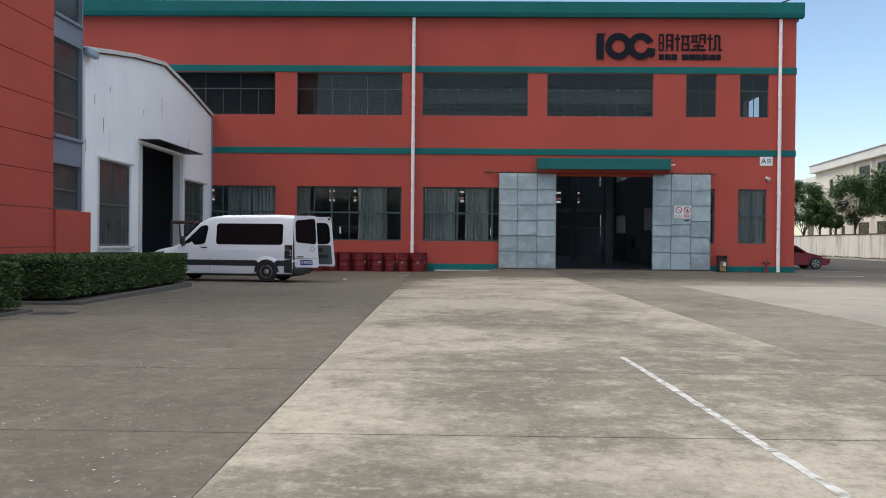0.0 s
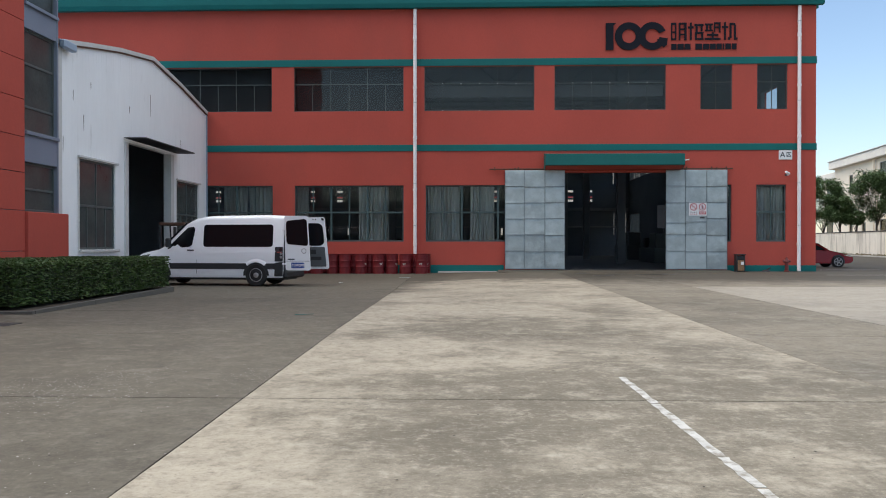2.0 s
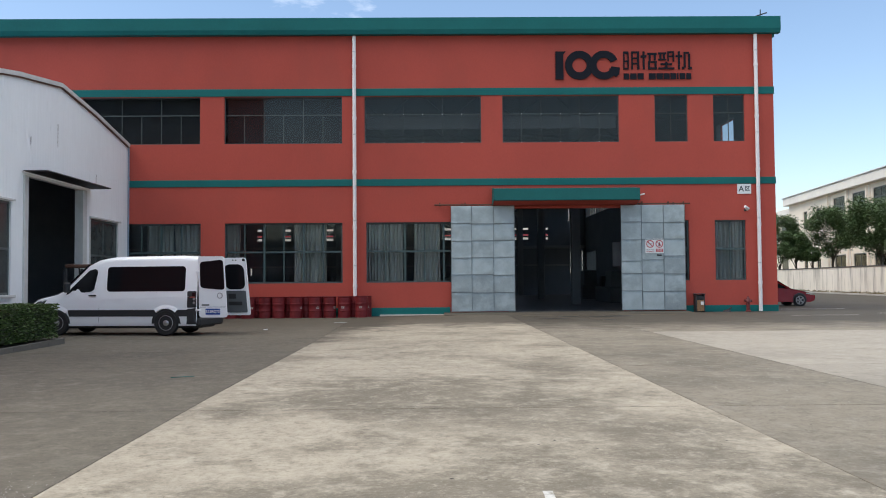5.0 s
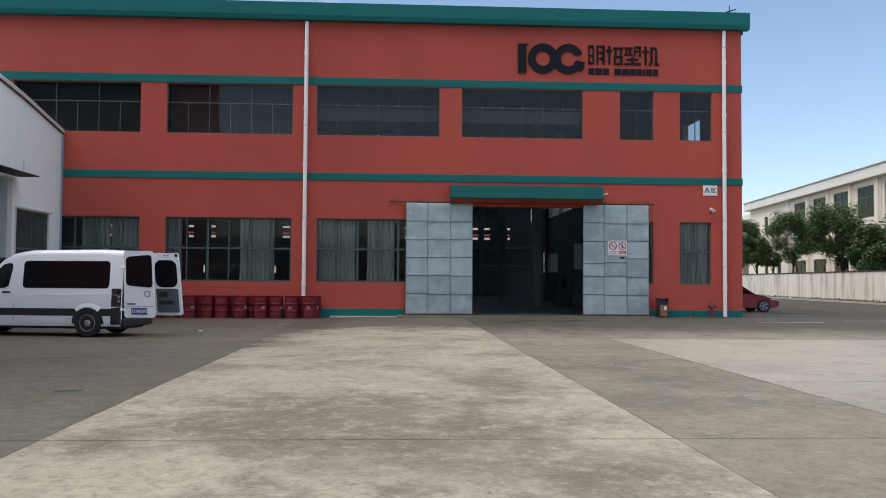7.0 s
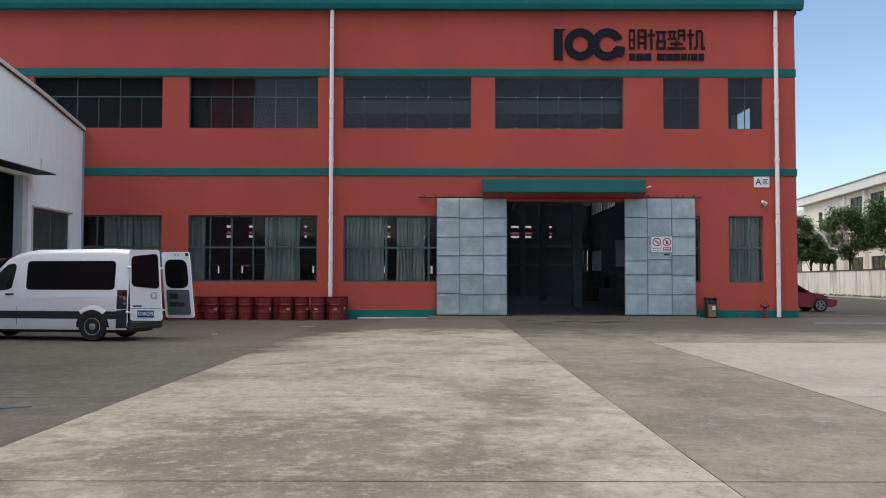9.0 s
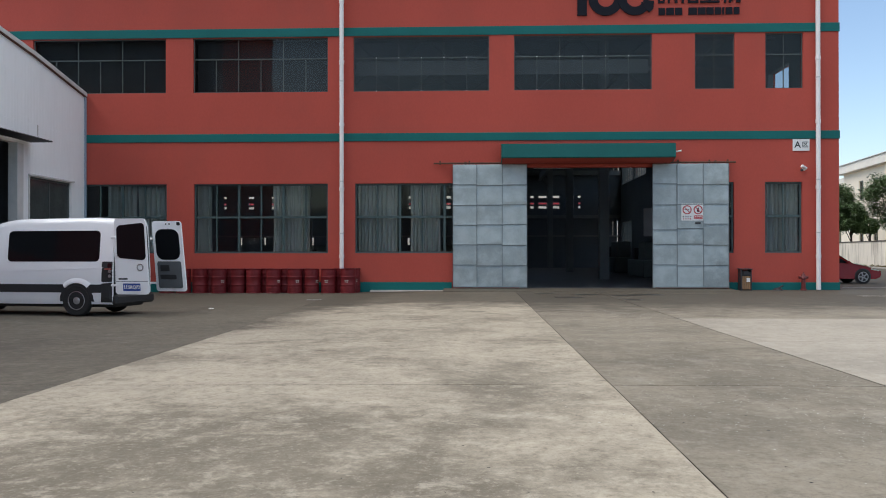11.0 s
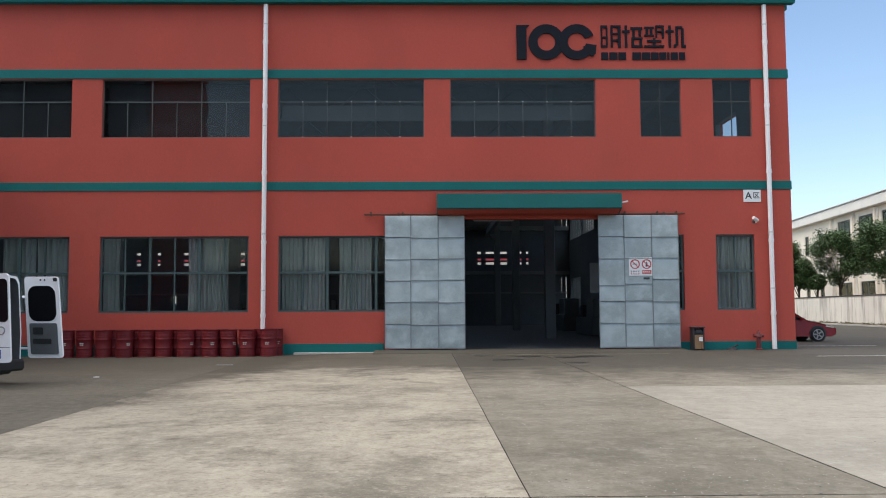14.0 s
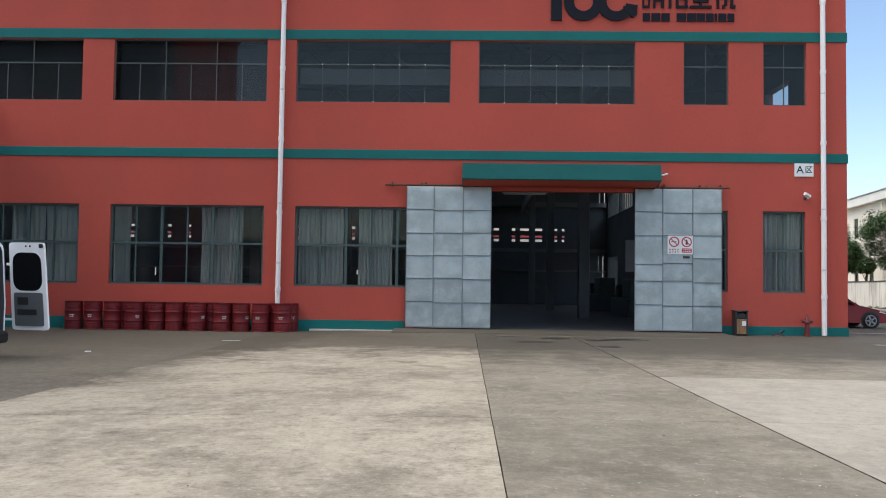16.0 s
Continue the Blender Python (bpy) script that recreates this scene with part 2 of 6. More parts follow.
SLAB_LIGHT = concrete("pale_concrete", (0.405, 0.355, 0.273), (0.136, 0.118, 0.087), (0.50, 0.446, 0.352), 0.8, 1, (31.0, 35.5, (0.078, 0.068, 0.053)), ((2.3, 8.3, 1.0, 4.6), (-0.3, 3.2, 0.4, 2.4), (1.2, 15.2, 0.4, 3.2)))
SLAB_EAST = concrete("smooth_pale_concrete", (0.36, 0.323, 0.264), (0.22, 0.197, 0.158), (0.42, 0.382, 0.318), 0.55, 4, (28.5, 34.5, (0.066, 0.058, 0.047)))
SLAB_DARK = concrete("worn_brown_concrete", (0.146, 0.129, 0.099), (0.082, 0.072, 0.055), (0.23, 0.207, 0.167), 0.6, 2, (28.0, 38.0, (0.095, 0.083, 0.065)))
SLAB_MID = concrete("grey_concrete", (0.25, 0.218, 0.166), (0.12, 0.106, 0.08), (0.335, 0.304, 0.248), 0.7, 3, (28.5, 34.5, (0.066, 0.058, 0.047)))
GROUND = surface("yard_subbase", (0.10, 0.092, 0.08), 0.95, var=0.2, scale=0.3, fine=12, bump=0.2)
LINE = surface("worn_white_road_paint", (0.58, 0.565, 0.52), 0.85, var=0.18, scale=3, fine=30, stain=(0.29, 0.263, 0.212), stain_scale=7.0, stain_at=(0.46, 0.62), spec=0.2)
VAN_WHITE = surface("white_car_paint", (0.9, 0.915, 0.935), 0.3, var=0.02, scale=1, bump=0.0, coat=0.6, rough_var=0.04)
BLACK_PLASTIC = surface("black_plastic", (0.022, 0.024, 0.027), 0.55, var=0.15, scale=4)
TYRE = surface("tyre_rubber", (0.018, 0.018, 0.018), 0.85, var=0.2, scale=8)
ALLOY = surface("wheel_alloy", (0.45, 0.45, 0.46), 0.35, 0.8, var=0.1, scale=8)
DARK_GLASS = surface("tinted_car_glass", (0.008, 0.009, 0.011), 0.06, var=0.02, bump=0.0, rough_var=0.02)
DARK_GLASS.node_tree.nodes["Principled BSDF"].inputs["IOR"].default_value = 1.3
TRIM_GREY = surface("grey_door_trim", (0.10, 0.11, 0.12), 0.8, var=0.1, scale=4)
LAMP_RED = surface("tail_lamp_red", (0.03, 0.01, 0.012), 0.25, var=0.05, bump=0)
CHROME = surface("chrome", (0.6, 0.6, 0.6), 0.2, 1.0, var=0.03, bump=0)
PLATE_BLUE = surface("blue_plate", (0.02, 0.07, 0.32), 0.4, var=0.05, bump=0)
PLAIN_WHITE = surface("white_enamel", (0.78, 0.78, 0.76), 0.45, var=0.04, scale=4, bump=0.0)
INK_RED = surface("red_ink", (0.5, 0.05, 0.06), 0.5, var=0.05, bump=0)
INK_DARK = surface("dark_ink", (0.02, 0.025, 0.03), 0.5, var=0.05, bump=0)
LOGO = surface("dark_logo_metal", (0.010, 0.011, 0.017), 0.6, var=0.12, scale=2, spec=0.15)
DRUM_RED = surface("dark_red_drum_paint", (0.15, 0.014, 0.017), 0.5, spec=0.3, var=0.2, scale=2.5, fine=14, rand=0.15, stain=(0.10, 0.02, 0.02), stain_scale=3, stain_at=(0.6, 0.75))
CAR_RED = surface("red_car_paint", (0.22, 0.005, 0.009), 0.25, 0.0, var=0.03, bump=0, coat=0.15, spec=0.3, rough_var=0.04)
BIN_WOOD = surface("brown_bin_slat", (0.27, 0.155, 0.075), 0.6, var=0.2, scale=3, fine=20)
HYDRANT_RED = surface("hydrant_red_paint", (0.13, 0.02, 0.018), 0.5, var=0.2, scale=6)
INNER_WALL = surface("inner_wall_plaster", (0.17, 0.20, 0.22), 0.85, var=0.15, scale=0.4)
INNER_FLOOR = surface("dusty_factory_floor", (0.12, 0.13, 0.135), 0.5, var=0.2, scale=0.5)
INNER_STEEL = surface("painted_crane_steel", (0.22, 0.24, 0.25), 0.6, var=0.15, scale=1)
COLUMN = surface("concrete_column", (0.26, 0.29, 0.30), 0.85, var=0.15, scale=0.8)
MACHINE = surface("machine_grey_green", (0.14, 0.17, 0.165), 0.5, var=0.2, scale=1)
CREAM = surface("cream_render", (0.87, 0.76, 0.61), 0.85, var=0.07, scale=0.25, fine=8, bump=0.03)
CREAM_TRIM = surface("cream_trim", (0.80, 0.74, 0.65), 0.8, var=0.08, scale=0.4)
FENCE = surface("stained_white_boundary_wall", (0.80, 0.745, 0.645), 0.9, var=0.12, scale=0.6, fine=10, stretch=(1.6, 1.6, 0.22), stain=(0.27, 0.235, 0.18), stain_scale=0.8, stain_at=(0.5, 0.74))
COPING = surface("dark_coping", (0.07, 0.06, 0.055), 0.9, var=0.2, scale=2)
KERB = surface("kerb_stone", (0.42, 0.40, 0.36), 0.85, var=0.15, scale=1.5)
SOIL = surface("hedge_soil", (0.06, 0.045, 0.03), 0.95, var=0.3, scale=2)
BARK = surface("bark", (0.07, 0.055, 0.04), 0.9, var=0.3, scale=5)
LEAF = surface("tree_leaves", (0.07, 0.12, 0.036), 0.6, var=0.35, scale=1.2, fine=6, bump=0)
WEED = surface("verge_weeds", (0.16, 0.13, 0.06), 0.8, var=0.4, scale=1.0, fine=6, bump=0)
HEDGE_LEAF = surface("hedge_leaves", (0.055, 0.095, 0.02), 0.6, var=0.4, scale=1.5, fine=8, bump=0)
HEDGE_CORE = surface("hedge_shaded_core", (0.018, 0.026, 0.008), 0.9, var=0.4, scale=4)
YELLOW_LINE = surface("worn_yellow_line", (0.26, 0.21, 0.09), 0.85, var=0.2, scale=3, stain=(0.17, 0.148, 0.112), stain_scale=4.0, stain_at=(0.42, 0.55))
JOINT = surface("dark_slab_joint", (0.035, 0.031, 0.026), 0.95, var=0.3, scale=3, bump=0)
OIL = surface("oil_stain", (0.03, 0.028, 0.023), 0.5, var=0.3, scale=3)
PANE = glass("window_glass", (0.92, 0.94, 0.95), ior=1.24)
PANE_FILM = glass("window_glass_film", (0.66, 0.69, 0.71), 0.9, 1.42)
DUSTY_PANE = surface("dusty_dark_pane", (0.058, 0.068, 0.066), 0.22, var=0.3, scale=1.4, fine=12, bump=0.01)
PANE_BACKING_DIM = surface("dim_pane_backing", (0.13, 0.135, 0.14), 0.9, var=0.25, scale=0.9)
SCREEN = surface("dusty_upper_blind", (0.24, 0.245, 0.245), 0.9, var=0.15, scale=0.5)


# ---- small mesh helpers ----
def box(bm, x0, x1, y0, y1, z0, z1, bevel=0.0):
    made = bmesh.ops.create_cube(bm, size=1, matrix=Matrix.Translation(((x0 + x1) / 2, (y0 + y1) / 2, (z0 + z1) / 2)) @ Matrix.Diagonal((abs(x1 - x0), abs(y1 - y0), abs(z1 - z0), 1)))
    if bevel:
        edges = list({e for v in made["verts"] for e in v.link_edges})
        bmesh.ops.bevel(bm, geom=edges, offset=bevel, segments=1, affect="EDGES")
    return bm


def tube(bm, m, r0, r1, h, n=16, caps=True):
    """A tapered tube along the local z of m, from its base."""
    bmesh.ops.create_cone(bm, cap_ends=caps, segments=n, radius1=r0, radius2=r1, depth=h, matrix=m @ Matrix.Translation((0, 0, h / 2)))
    return bm


def lathe(bm, m, profile, n=20, caps=True):
    """Turns (r, z) pairs round the local z of m."""
    rings = []
    for r, z in profile:
        rings.append([bm.verts.new(m @ Vector((r * math.cos(2 * math.pi * k / n), r * math.sin(2 * math.pi * k / n), z))) for k in range(n)])
    for a, b in zip(rings, rings[1:]):
        for k in range(n):
            bm.faces.new((a[k], a[(k + 1) % n], b[(k + 1) % n], b[k]))
    if caps:
        bm.faces.new(rings[0][::-1])
        bm.faces.new(rings[-1])
    return bm


def prism(bm, points, a, b, axis=1):
    """A polygon of (u, z) pairs drawn out along one axis from a to b."""
    def at(u, z, w):
        return (u, w, z) if axis == 1 else ((w, u, z) if axis == 0 else (u, z, w))
    front = [bm.verts.new(at(u, z, a)) for u, z in points]
    back = [bm.verts.new(at(u, z, b)) for u, z in points]
    bm.faces.new(front)
    bm.faces.new(back[::-1])
    k = len(points)
    for i in range(k):
        bm.faces.new((front[i], back[i], back[(i + 1) % k], front[(i + 1) % k]))
    return bm


def mesh_of(name, bm, material, smooth=False):
    bmesh.ops.recalc_face_normals(bm, faces=bm.faces)
    me = bpy.data.meshes.new(name)
    bm.to_mesh(me)
    bm.free()
    me.materials.append(material)
    if smooth:
        for p in me.polygons:
            p.use_smooth = True
        me.set_sharp_from_angle(angle=radians(38))
    return me


def part(name, bm, material, parent, label="", smooth=False):
    ob = new(name, mesh_of(name, bm, material, smooth))
    ob.parent = parent
    if label:
        tagged(ob, label)
    return ob


def piece(name, me, parent, m=Matrix()):
    ob = new(name, me)
    ob.parent = parent
    ob.matrix_basis = m
    return ob


def thing(name, m, label, category, group="", kind=""):
    ob = new(name)
    ob.matrix_basis = m
    ob.empty_display_size = 0.2
    return tagged(ob, label, category, group, kind)


def solid(name, bm, material, label, category, group="", kind="", m=None, smooth=False):
    ob = new(name, mesh_of(name, bm, material, smooth))
    if m is not None:
        ob.matrix_basis = m
    return tagged(ob, label, category, group, kind)


def wall_grid(bm, u0, u1, z0, z1, holes, y0, y1):
    """A wall in the u-z plane from y0 (outside) to y1, with rectangular holes (u0, u1, z0, z1) that go through."""
    us = sorted({u0, u1, *[h[0] for h in holes], *[h[1] for h in holes]})
    zs = sorted({z0, z1, *[h[2] for h in holes], *[h[3] for h in holes]})
    us, zs = [u for u in us if u0 <= u <= u1], [z for z in zs if z0 <= z <= z1]
    made = {}

    def v(i, j, y):
        key = (i, j, y)
        if key not in made:
            made[key] = bm.verts.new((us[i], y, zs[j]))
        return made[key]

    def full(i, j):
        if not (0 <= i < len(us) - 1 and 0 <= j < len(zs) - 1):
            return False
        cu, cz = (us[i] + us[i + 1]) / 2, (zs[j] + zs[j + 1]) / 2
        return not any(a < cu < b and c < cz < d for a, b, c, d in holes)

    for i in range(len(us) - 1):
        for j in range(len(zs) - 1):
            if not full(i, j):
                continue
            bm.faces.new((v(i, j, y0), v(i + 1, j, y0), v(i + 1, j + 1, y0), v(i, j + 1, y0)))
            bm.faces.new((v(i, j, y1), v(i, j + 1, y1), v(i + 1, j + 1, y1), v(i + 1, j, y1)))
            for di, dj, a, b in ((-1, 0, (i, j), (i, j + 1)), (1, 0, (i + 1, j), (i + 1, j + 1)), (0, -1, (i, j), (i + 1, j)), (0, 1, (i, j + 1), (i + 1, j + 1))):
                if not full(i + di, j + dj):
                    bm.faces.new((v(*a, y0), v(*b, y0), v(*b, y1), v(*a, y1)))
    return bm


def window(name, m, u0, u1, z0, z1, y, rows, frame_mat, pane_mat, label, bar=0.045, depth=0.06, heavy=()):
    """A window in a hole: rows is a list of (z_low, z_high, [bar positions]). One frame and single panes."""
    w = thing(name, m, label, "window", kind="structure")
    bm = bmesh.new()
    f = bar * 1.3
    box(bm, u0, u0 + f, y, y + depth, z0, z1)
    box(bm, u1 - f, u1, y, y + depth, z0, z1)
    box(bm, u0 + f, u1 - f, y, y + depth, z0, z0 + f)
    box(bm, u0 + f, u1 - f, y, y + depth, z1 - f, z1)
    panes = []
    for k, (a, b, bars) in enumerate(rows):
        if k:
            box(bm, u0 + f, u1 - f, y - 0.008, y + depth, a - bar * 0.7, a + bar * 0.7)
        lo, hi = (a + bar * 0.7 if k else z0 + f), (b - bar * 0.7 if k < len(rows) - 1 else z1 - f)
        edges = [u0 + f / 2, *bars, u1 - f / 2]
        for c in bars:
            hw = bar * (0.85 if c in heavy else 0.45)
            box(bm, c - hw, c + hw, y - 0.004, y + depth - 0.004, lo, hi)
        panes += [(p, q, lo, hi) for p, q in zip(edges, edges[1:])]
    part("window_frame", bm, frame_mat, w)
    for p, q, lo, hi in panes:
        bm = box(bmesh.new(), p + 0.012, q - 0.012, y + depth * 0.4, y + depth * 0.4 + 0.006, lo - 0.01, hi + 0.01)
        g = part("pane", bm, pane_mat, w)
        g.visible_shadow = False
    return w


def curtain(m, u0, u1, z0, z1, y, group="factory curtains", label="long grey-white pleated curtain hanging behind factory window glass"):
    bm = bmesh.new()
    n = max(12, int((u1 - u0) * 60))
    rng = random.Random(int((u0 + 50) * 100))
    ph, rows = rng.random() * 6, []
    for j in range(9):
        t = j / 8
        row = []
        for i in range(n + 1):
            u = u0 + (u1 - u0) * i / n
            a = 0.075 + 0.035 * math.sin(u * 3.1 + ph)
            off = a * math.sin(u * 38 + ph + 1.6 * math.sin(u * 5 + ph) + 0.3 * math.sin(t * 5 + u)) + 0.02 * math.sin(u * 83 + t * 2)
            pinch = 1 - 0.05 * math.sin(t * math.pi)
            row.append(bm.verts.new(((u0 + u1) / 2 + (u - (u0 + u1) / 2) * pinch, y + off, z1 + (z0 - z1) * t)))
        rows.append(row)
    for a, b in zip(rows, rows[1:]):
        for i in range(n):
            bm.faces.new((a[i], a[i + 1], b[i + 1], b[i]))
    bmesh.ops.solidify(bm, geom=bm.faces[:], thickness=0.006)
    return solid("curtain", bm, CURTAIN, label, "curtain", group, m=m, smooth=True)

# ---- ground ----
FACE = 42.65          # street face of the factory


def ease(v, a, b):
    t = min(1.0, max(0.0, (v - a) / (b - a)))
    return t * t * (3 - 2 * t)


def gz(x, y):
    """The yard's level: it falls a little towards the drain along the west half of the front."""
    return -0.105 * ease(-x, -4.0, 3.0) * ease(y, 13.0, 28.0)


solid("ground", box(bmesh.new(), -400, 400, -300, 600, -0.6, -0.17), GROUND, "flat dusty ground reaching the horizon round the yard", "ground", kind="structure")

# unseen wall added far behind, so the lower panes reflect something dark
solid("wall_rear_boundary", box(bmesh.new(), -70, 90, -58.3, -58, -0.2, 8.5), SLAB_MID, "plain grey wall added out of view to darken window reflections", "wall", kind="structure")

# ---- factory hall: shell ----
EAST = 17.2
UP = (7.83, 10.0)
LOW = (1.44, 4.2)
UPPER = [(-14.6, -9.2), (-8.1, -2.7), (-1.68, 3.69), (4.66, 10.04), (11.69, 13.22), (14.4, 15.85)]
LOWER = [(-14.6, -9.16), (-8.07, -2.7), (-1.62, 3.69), (11.69, 13.18), (14.37, 15.8)]
DOORWAY = (4.85, 10.2, 0.05, 4.8)
holes = [(a, b, *UP) for a, b in UPPER] + [(a, b, *LOW) for a, b in LOWER] + [DOORWAY]
wall_front = solid("wall_front", wall_grid(bmesh.new(), -32, EAST, -0.2, 13.1, holes, FACE, FACE + 0.3), RED, "red painted rendered factory front wall", "wall", kind="structure")
HALL_BACK = 90.0
back_holes = []
for x, w in ((6.75, 0.45), (8.37, 0.31), (9.13, 0.77), (10.46, 0.64), (12.2, 0.25), (12.85, 0.25), (2.6, 0.7), (0.4, 0.4), (-3.2, 0.6), (-6.1, 0.35), (-9.4, 0.7), (-11.0, 0.3), (-13.6, 0.6), (-16.4, 0.5), (-18.6, 0.55), (-21.0, 0.3), (-22.9, 0.4), (-26.5, 0.6)):
    back_holes += [(x, x + w, 5.64, 5.88), (x, x + w, 6.02, 6.2), (x, x + w, 6.62, 6.84)]
back_holes += [(-24 + 2.3 * k, -23.8 + 2.3 * k, 2.2, 2.9) for k in range(14) if k % 3 != 1]
back_holes += [(15.2, 15.3, 7.5, 8.8), (15.3, 15.38, 2.2, 2.9), (15.3, 15.38, 3.12, 4.4), (16.1, 16.16, 3.12, 4.4), (16.5, 16.6, 3.12, 4.45), (16.5, 16.6, 2.3, 2.9), (16.2, 16.27, 9.2, 10.1), (16.6, 16.7, 9.2, 10.2)]
E_M = pose(EAST, 0, 0, 0, 0, 90)
east_holes = [(47 + 8 * k, 49.6 + 8 * k, 7.8, 9.8) for k in range(4)] + [(78.2, 83.6, 7.8, 9.8), (84.0, 89.4, 7.8, 9.8)]
east_holes += [(84.4, 89.3, 1.7, 4.3)]
for k in range(4):
    for d, w in ((0, 0.35), (1.3, 0.2), (2.2, 0.45), (3.4, 0.25)):
        east_holes.append((46.5 + 8 * k + d, 46.5 + 8 * k + d + w, 1.4, 4.2))
# clerestory row added out of view, to let more light into the hall
back_holes += [(-30 + 6.4 * k, -25 + 6.4 * k, 10.4, 12.4) for k in range(7)]
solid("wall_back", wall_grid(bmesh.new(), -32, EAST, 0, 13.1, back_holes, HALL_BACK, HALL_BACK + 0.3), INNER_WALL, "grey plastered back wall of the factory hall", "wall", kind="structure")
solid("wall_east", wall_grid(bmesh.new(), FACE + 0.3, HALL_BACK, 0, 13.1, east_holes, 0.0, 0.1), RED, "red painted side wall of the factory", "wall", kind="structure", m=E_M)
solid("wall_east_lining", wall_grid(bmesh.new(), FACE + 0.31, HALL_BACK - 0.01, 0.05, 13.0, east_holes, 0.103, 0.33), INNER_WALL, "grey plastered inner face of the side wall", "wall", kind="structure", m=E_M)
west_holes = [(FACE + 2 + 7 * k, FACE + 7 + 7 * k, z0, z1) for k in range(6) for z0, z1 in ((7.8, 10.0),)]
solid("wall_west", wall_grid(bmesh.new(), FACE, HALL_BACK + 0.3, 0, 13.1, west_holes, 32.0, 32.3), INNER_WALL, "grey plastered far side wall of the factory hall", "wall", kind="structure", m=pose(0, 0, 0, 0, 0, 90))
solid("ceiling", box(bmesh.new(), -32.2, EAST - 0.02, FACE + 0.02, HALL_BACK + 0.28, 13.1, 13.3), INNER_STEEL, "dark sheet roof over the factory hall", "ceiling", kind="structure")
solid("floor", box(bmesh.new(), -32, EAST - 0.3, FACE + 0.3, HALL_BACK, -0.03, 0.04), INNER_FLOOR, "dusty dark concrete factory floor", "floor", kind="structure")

mullions = thing("window_17", E_M, "dark steel mullions of the hall's side windows", "window", kind="structure")
for a, b, z0, z1 in ((78.2, 83.6, 7.8, 9.8), (84.0, 89.4, 7.8, 9.8), (84.4, 89.3, 1.7, 4.3)):
    n = 6
    for k in range(n + 1):
        c = a + 0.04 + (b - a - 0.08) * k / n
        part("mullion", box(bmesh.new(), c - 0.04, c + 0.04, 0.06, 0.2, z0, z1), FRAME_DARK, mullions)

bands = thing("trim", Matrix(), "green painted horizontal bands along the red front wall", "trim", kind="structure")
for z0, z1 in ((10.02, 10.36), (5.86, 6.18)):
    part("band", box(bmesh.new(), -32, EAST + 0.03, FACE - 0.035, FACE - 0.002, z0, z1, 0.008), GREEN, bands)
    part("band", box(bmesh.new(), EAST + 0.002, EAST + 0.035, FACE - 0.002, HALL_BACK, z0, z1, 0.008), GREEN, bands)
for a, b in ((-32, 2.2), (12.98, EAST + 0.02)):
    part("plinth", box(bmesh.new(), a, b, FACE - 0.03, FACE - 0.002, -0.16, 0.3, 0.006), GREEN, bands)
fascia = thing("roof_fascia", Matrix(), "green sheet-metal fascia along the flat roof edge", "fascia", kind="structure")
bm = bmesh.new()
prism(bm, [(FACE - 0.02, 12.8), (FACE - 0.3, 12.8), (FACE - 0.36, 13.0), (FACE - 0.36, 13.55), (FACE + 0.4, 13.55), (FACE + 0.4, 13.3), (FACE - 0.02, 13.3)], -32, EAST + 0.27, axis=0)
part("front_fascia", bm, GREEN, fascia)
part("side_fascia", box(bmesh.new(), EAST + 0.01, EAST + 0.27, FACE + 0.41, HALL_BACK, 12.8, 13.55), GREEN, fascia)
bm = bmesh.new()
tube(bm, pose(16.6, FACE - 0.2, 13.55), 0.025, 0.025, 0.35, 8)
tube(bm, pose(16.2, FACE + 0.2, 13.6, 0, 72, 0), 0.03, 0.03, 0.9, 8)
part("lightning_rod", bm, STEEL, fascia)
bm = bmesh.new()
for k in range(-3, 4):
    tube(bm, pose(4 + 2.6 * k, FACE + 0.1, 13.5), 0.008, 0.008, 0.16, 6)
box(bm, -8, 13.6, FACE + 0.095, FACE + 0.105, 13.645, 13.655)
part("roof_wire", bm, STEEL, fascia)


def three_two(a, b, z0, z1, zt, n_low, n_up):
    low = [a + (b - a) * k / n_low for k in range(1, n_low)]
    up = [a + (b - a) * k / n_up for k in range(1, n_up)]
    return [(z0, zt, low), (zt, z1, up)]


for k, (a, b) in enumerate(UPPER):
    wide = b - a > 3
    window("window_%d" % (k + 1), Matrix(), a, b, *UP, FACE + 0.1, three_two(a, b, *UP, 9.17, 6 if wide else 2, 3 if wide else 2), FRAME_DARK, PANE_FILM,
           "dark upper factory window with thin steel bars", bar=0.03)
for k in (3, 4):
    up_window = bpy.data.objects["window_%d" % k]
    a, b = UPPER[k - 1]
    for i in range(1, 6):
        x = a + (b - a) * i / 6
        part("catch", box(bmesh.new(), x - 0.02, x + 0.02, FACE + 0.075, FACE + 0.091, 9.155, 9.195, 0.004), FRAME_WHITE, up_window, "small white window catch")
        if i % 2:
            part("catch", box(bmesh.new(), x - 0.025, x + 0.025, FACE + 0.078, FACE + 0.095, 7.85, 7.88, 0.004), FRAME_WHITE, up_window)
for k, (a, b) in enumerate(LOWER):
    wide = b - a > 3
    rows = three_two(a, b, *LOW, 2.87, 6 if wide else 2, 6 if wide else 2)
    window("window_%d" % (k + 7), Matrix(), a, b, *LOW, FACE + 0.1, rows, FRAME_GREEN, PANE, "grey-green framed ground-floor factory window", bar=0.055, heavy=rows[0][2][1::2] if wide else ())
CURTAINS = [(-11.7, -10.45), (-10.4, -9.2), (-8.05, -7.4), (-4.95, -4.1), (-4.15, -3.45), (-1.58, -0.75), (-0.72, 0.05), (0.55, 1.2), (1.15, 1.75), (14.42, 15.1), (15.08, 15.78)]
for a, b in CURTAINS:
    curtain(Matrix(), a, b, 1.5, 4.17, FACE + 0.31)
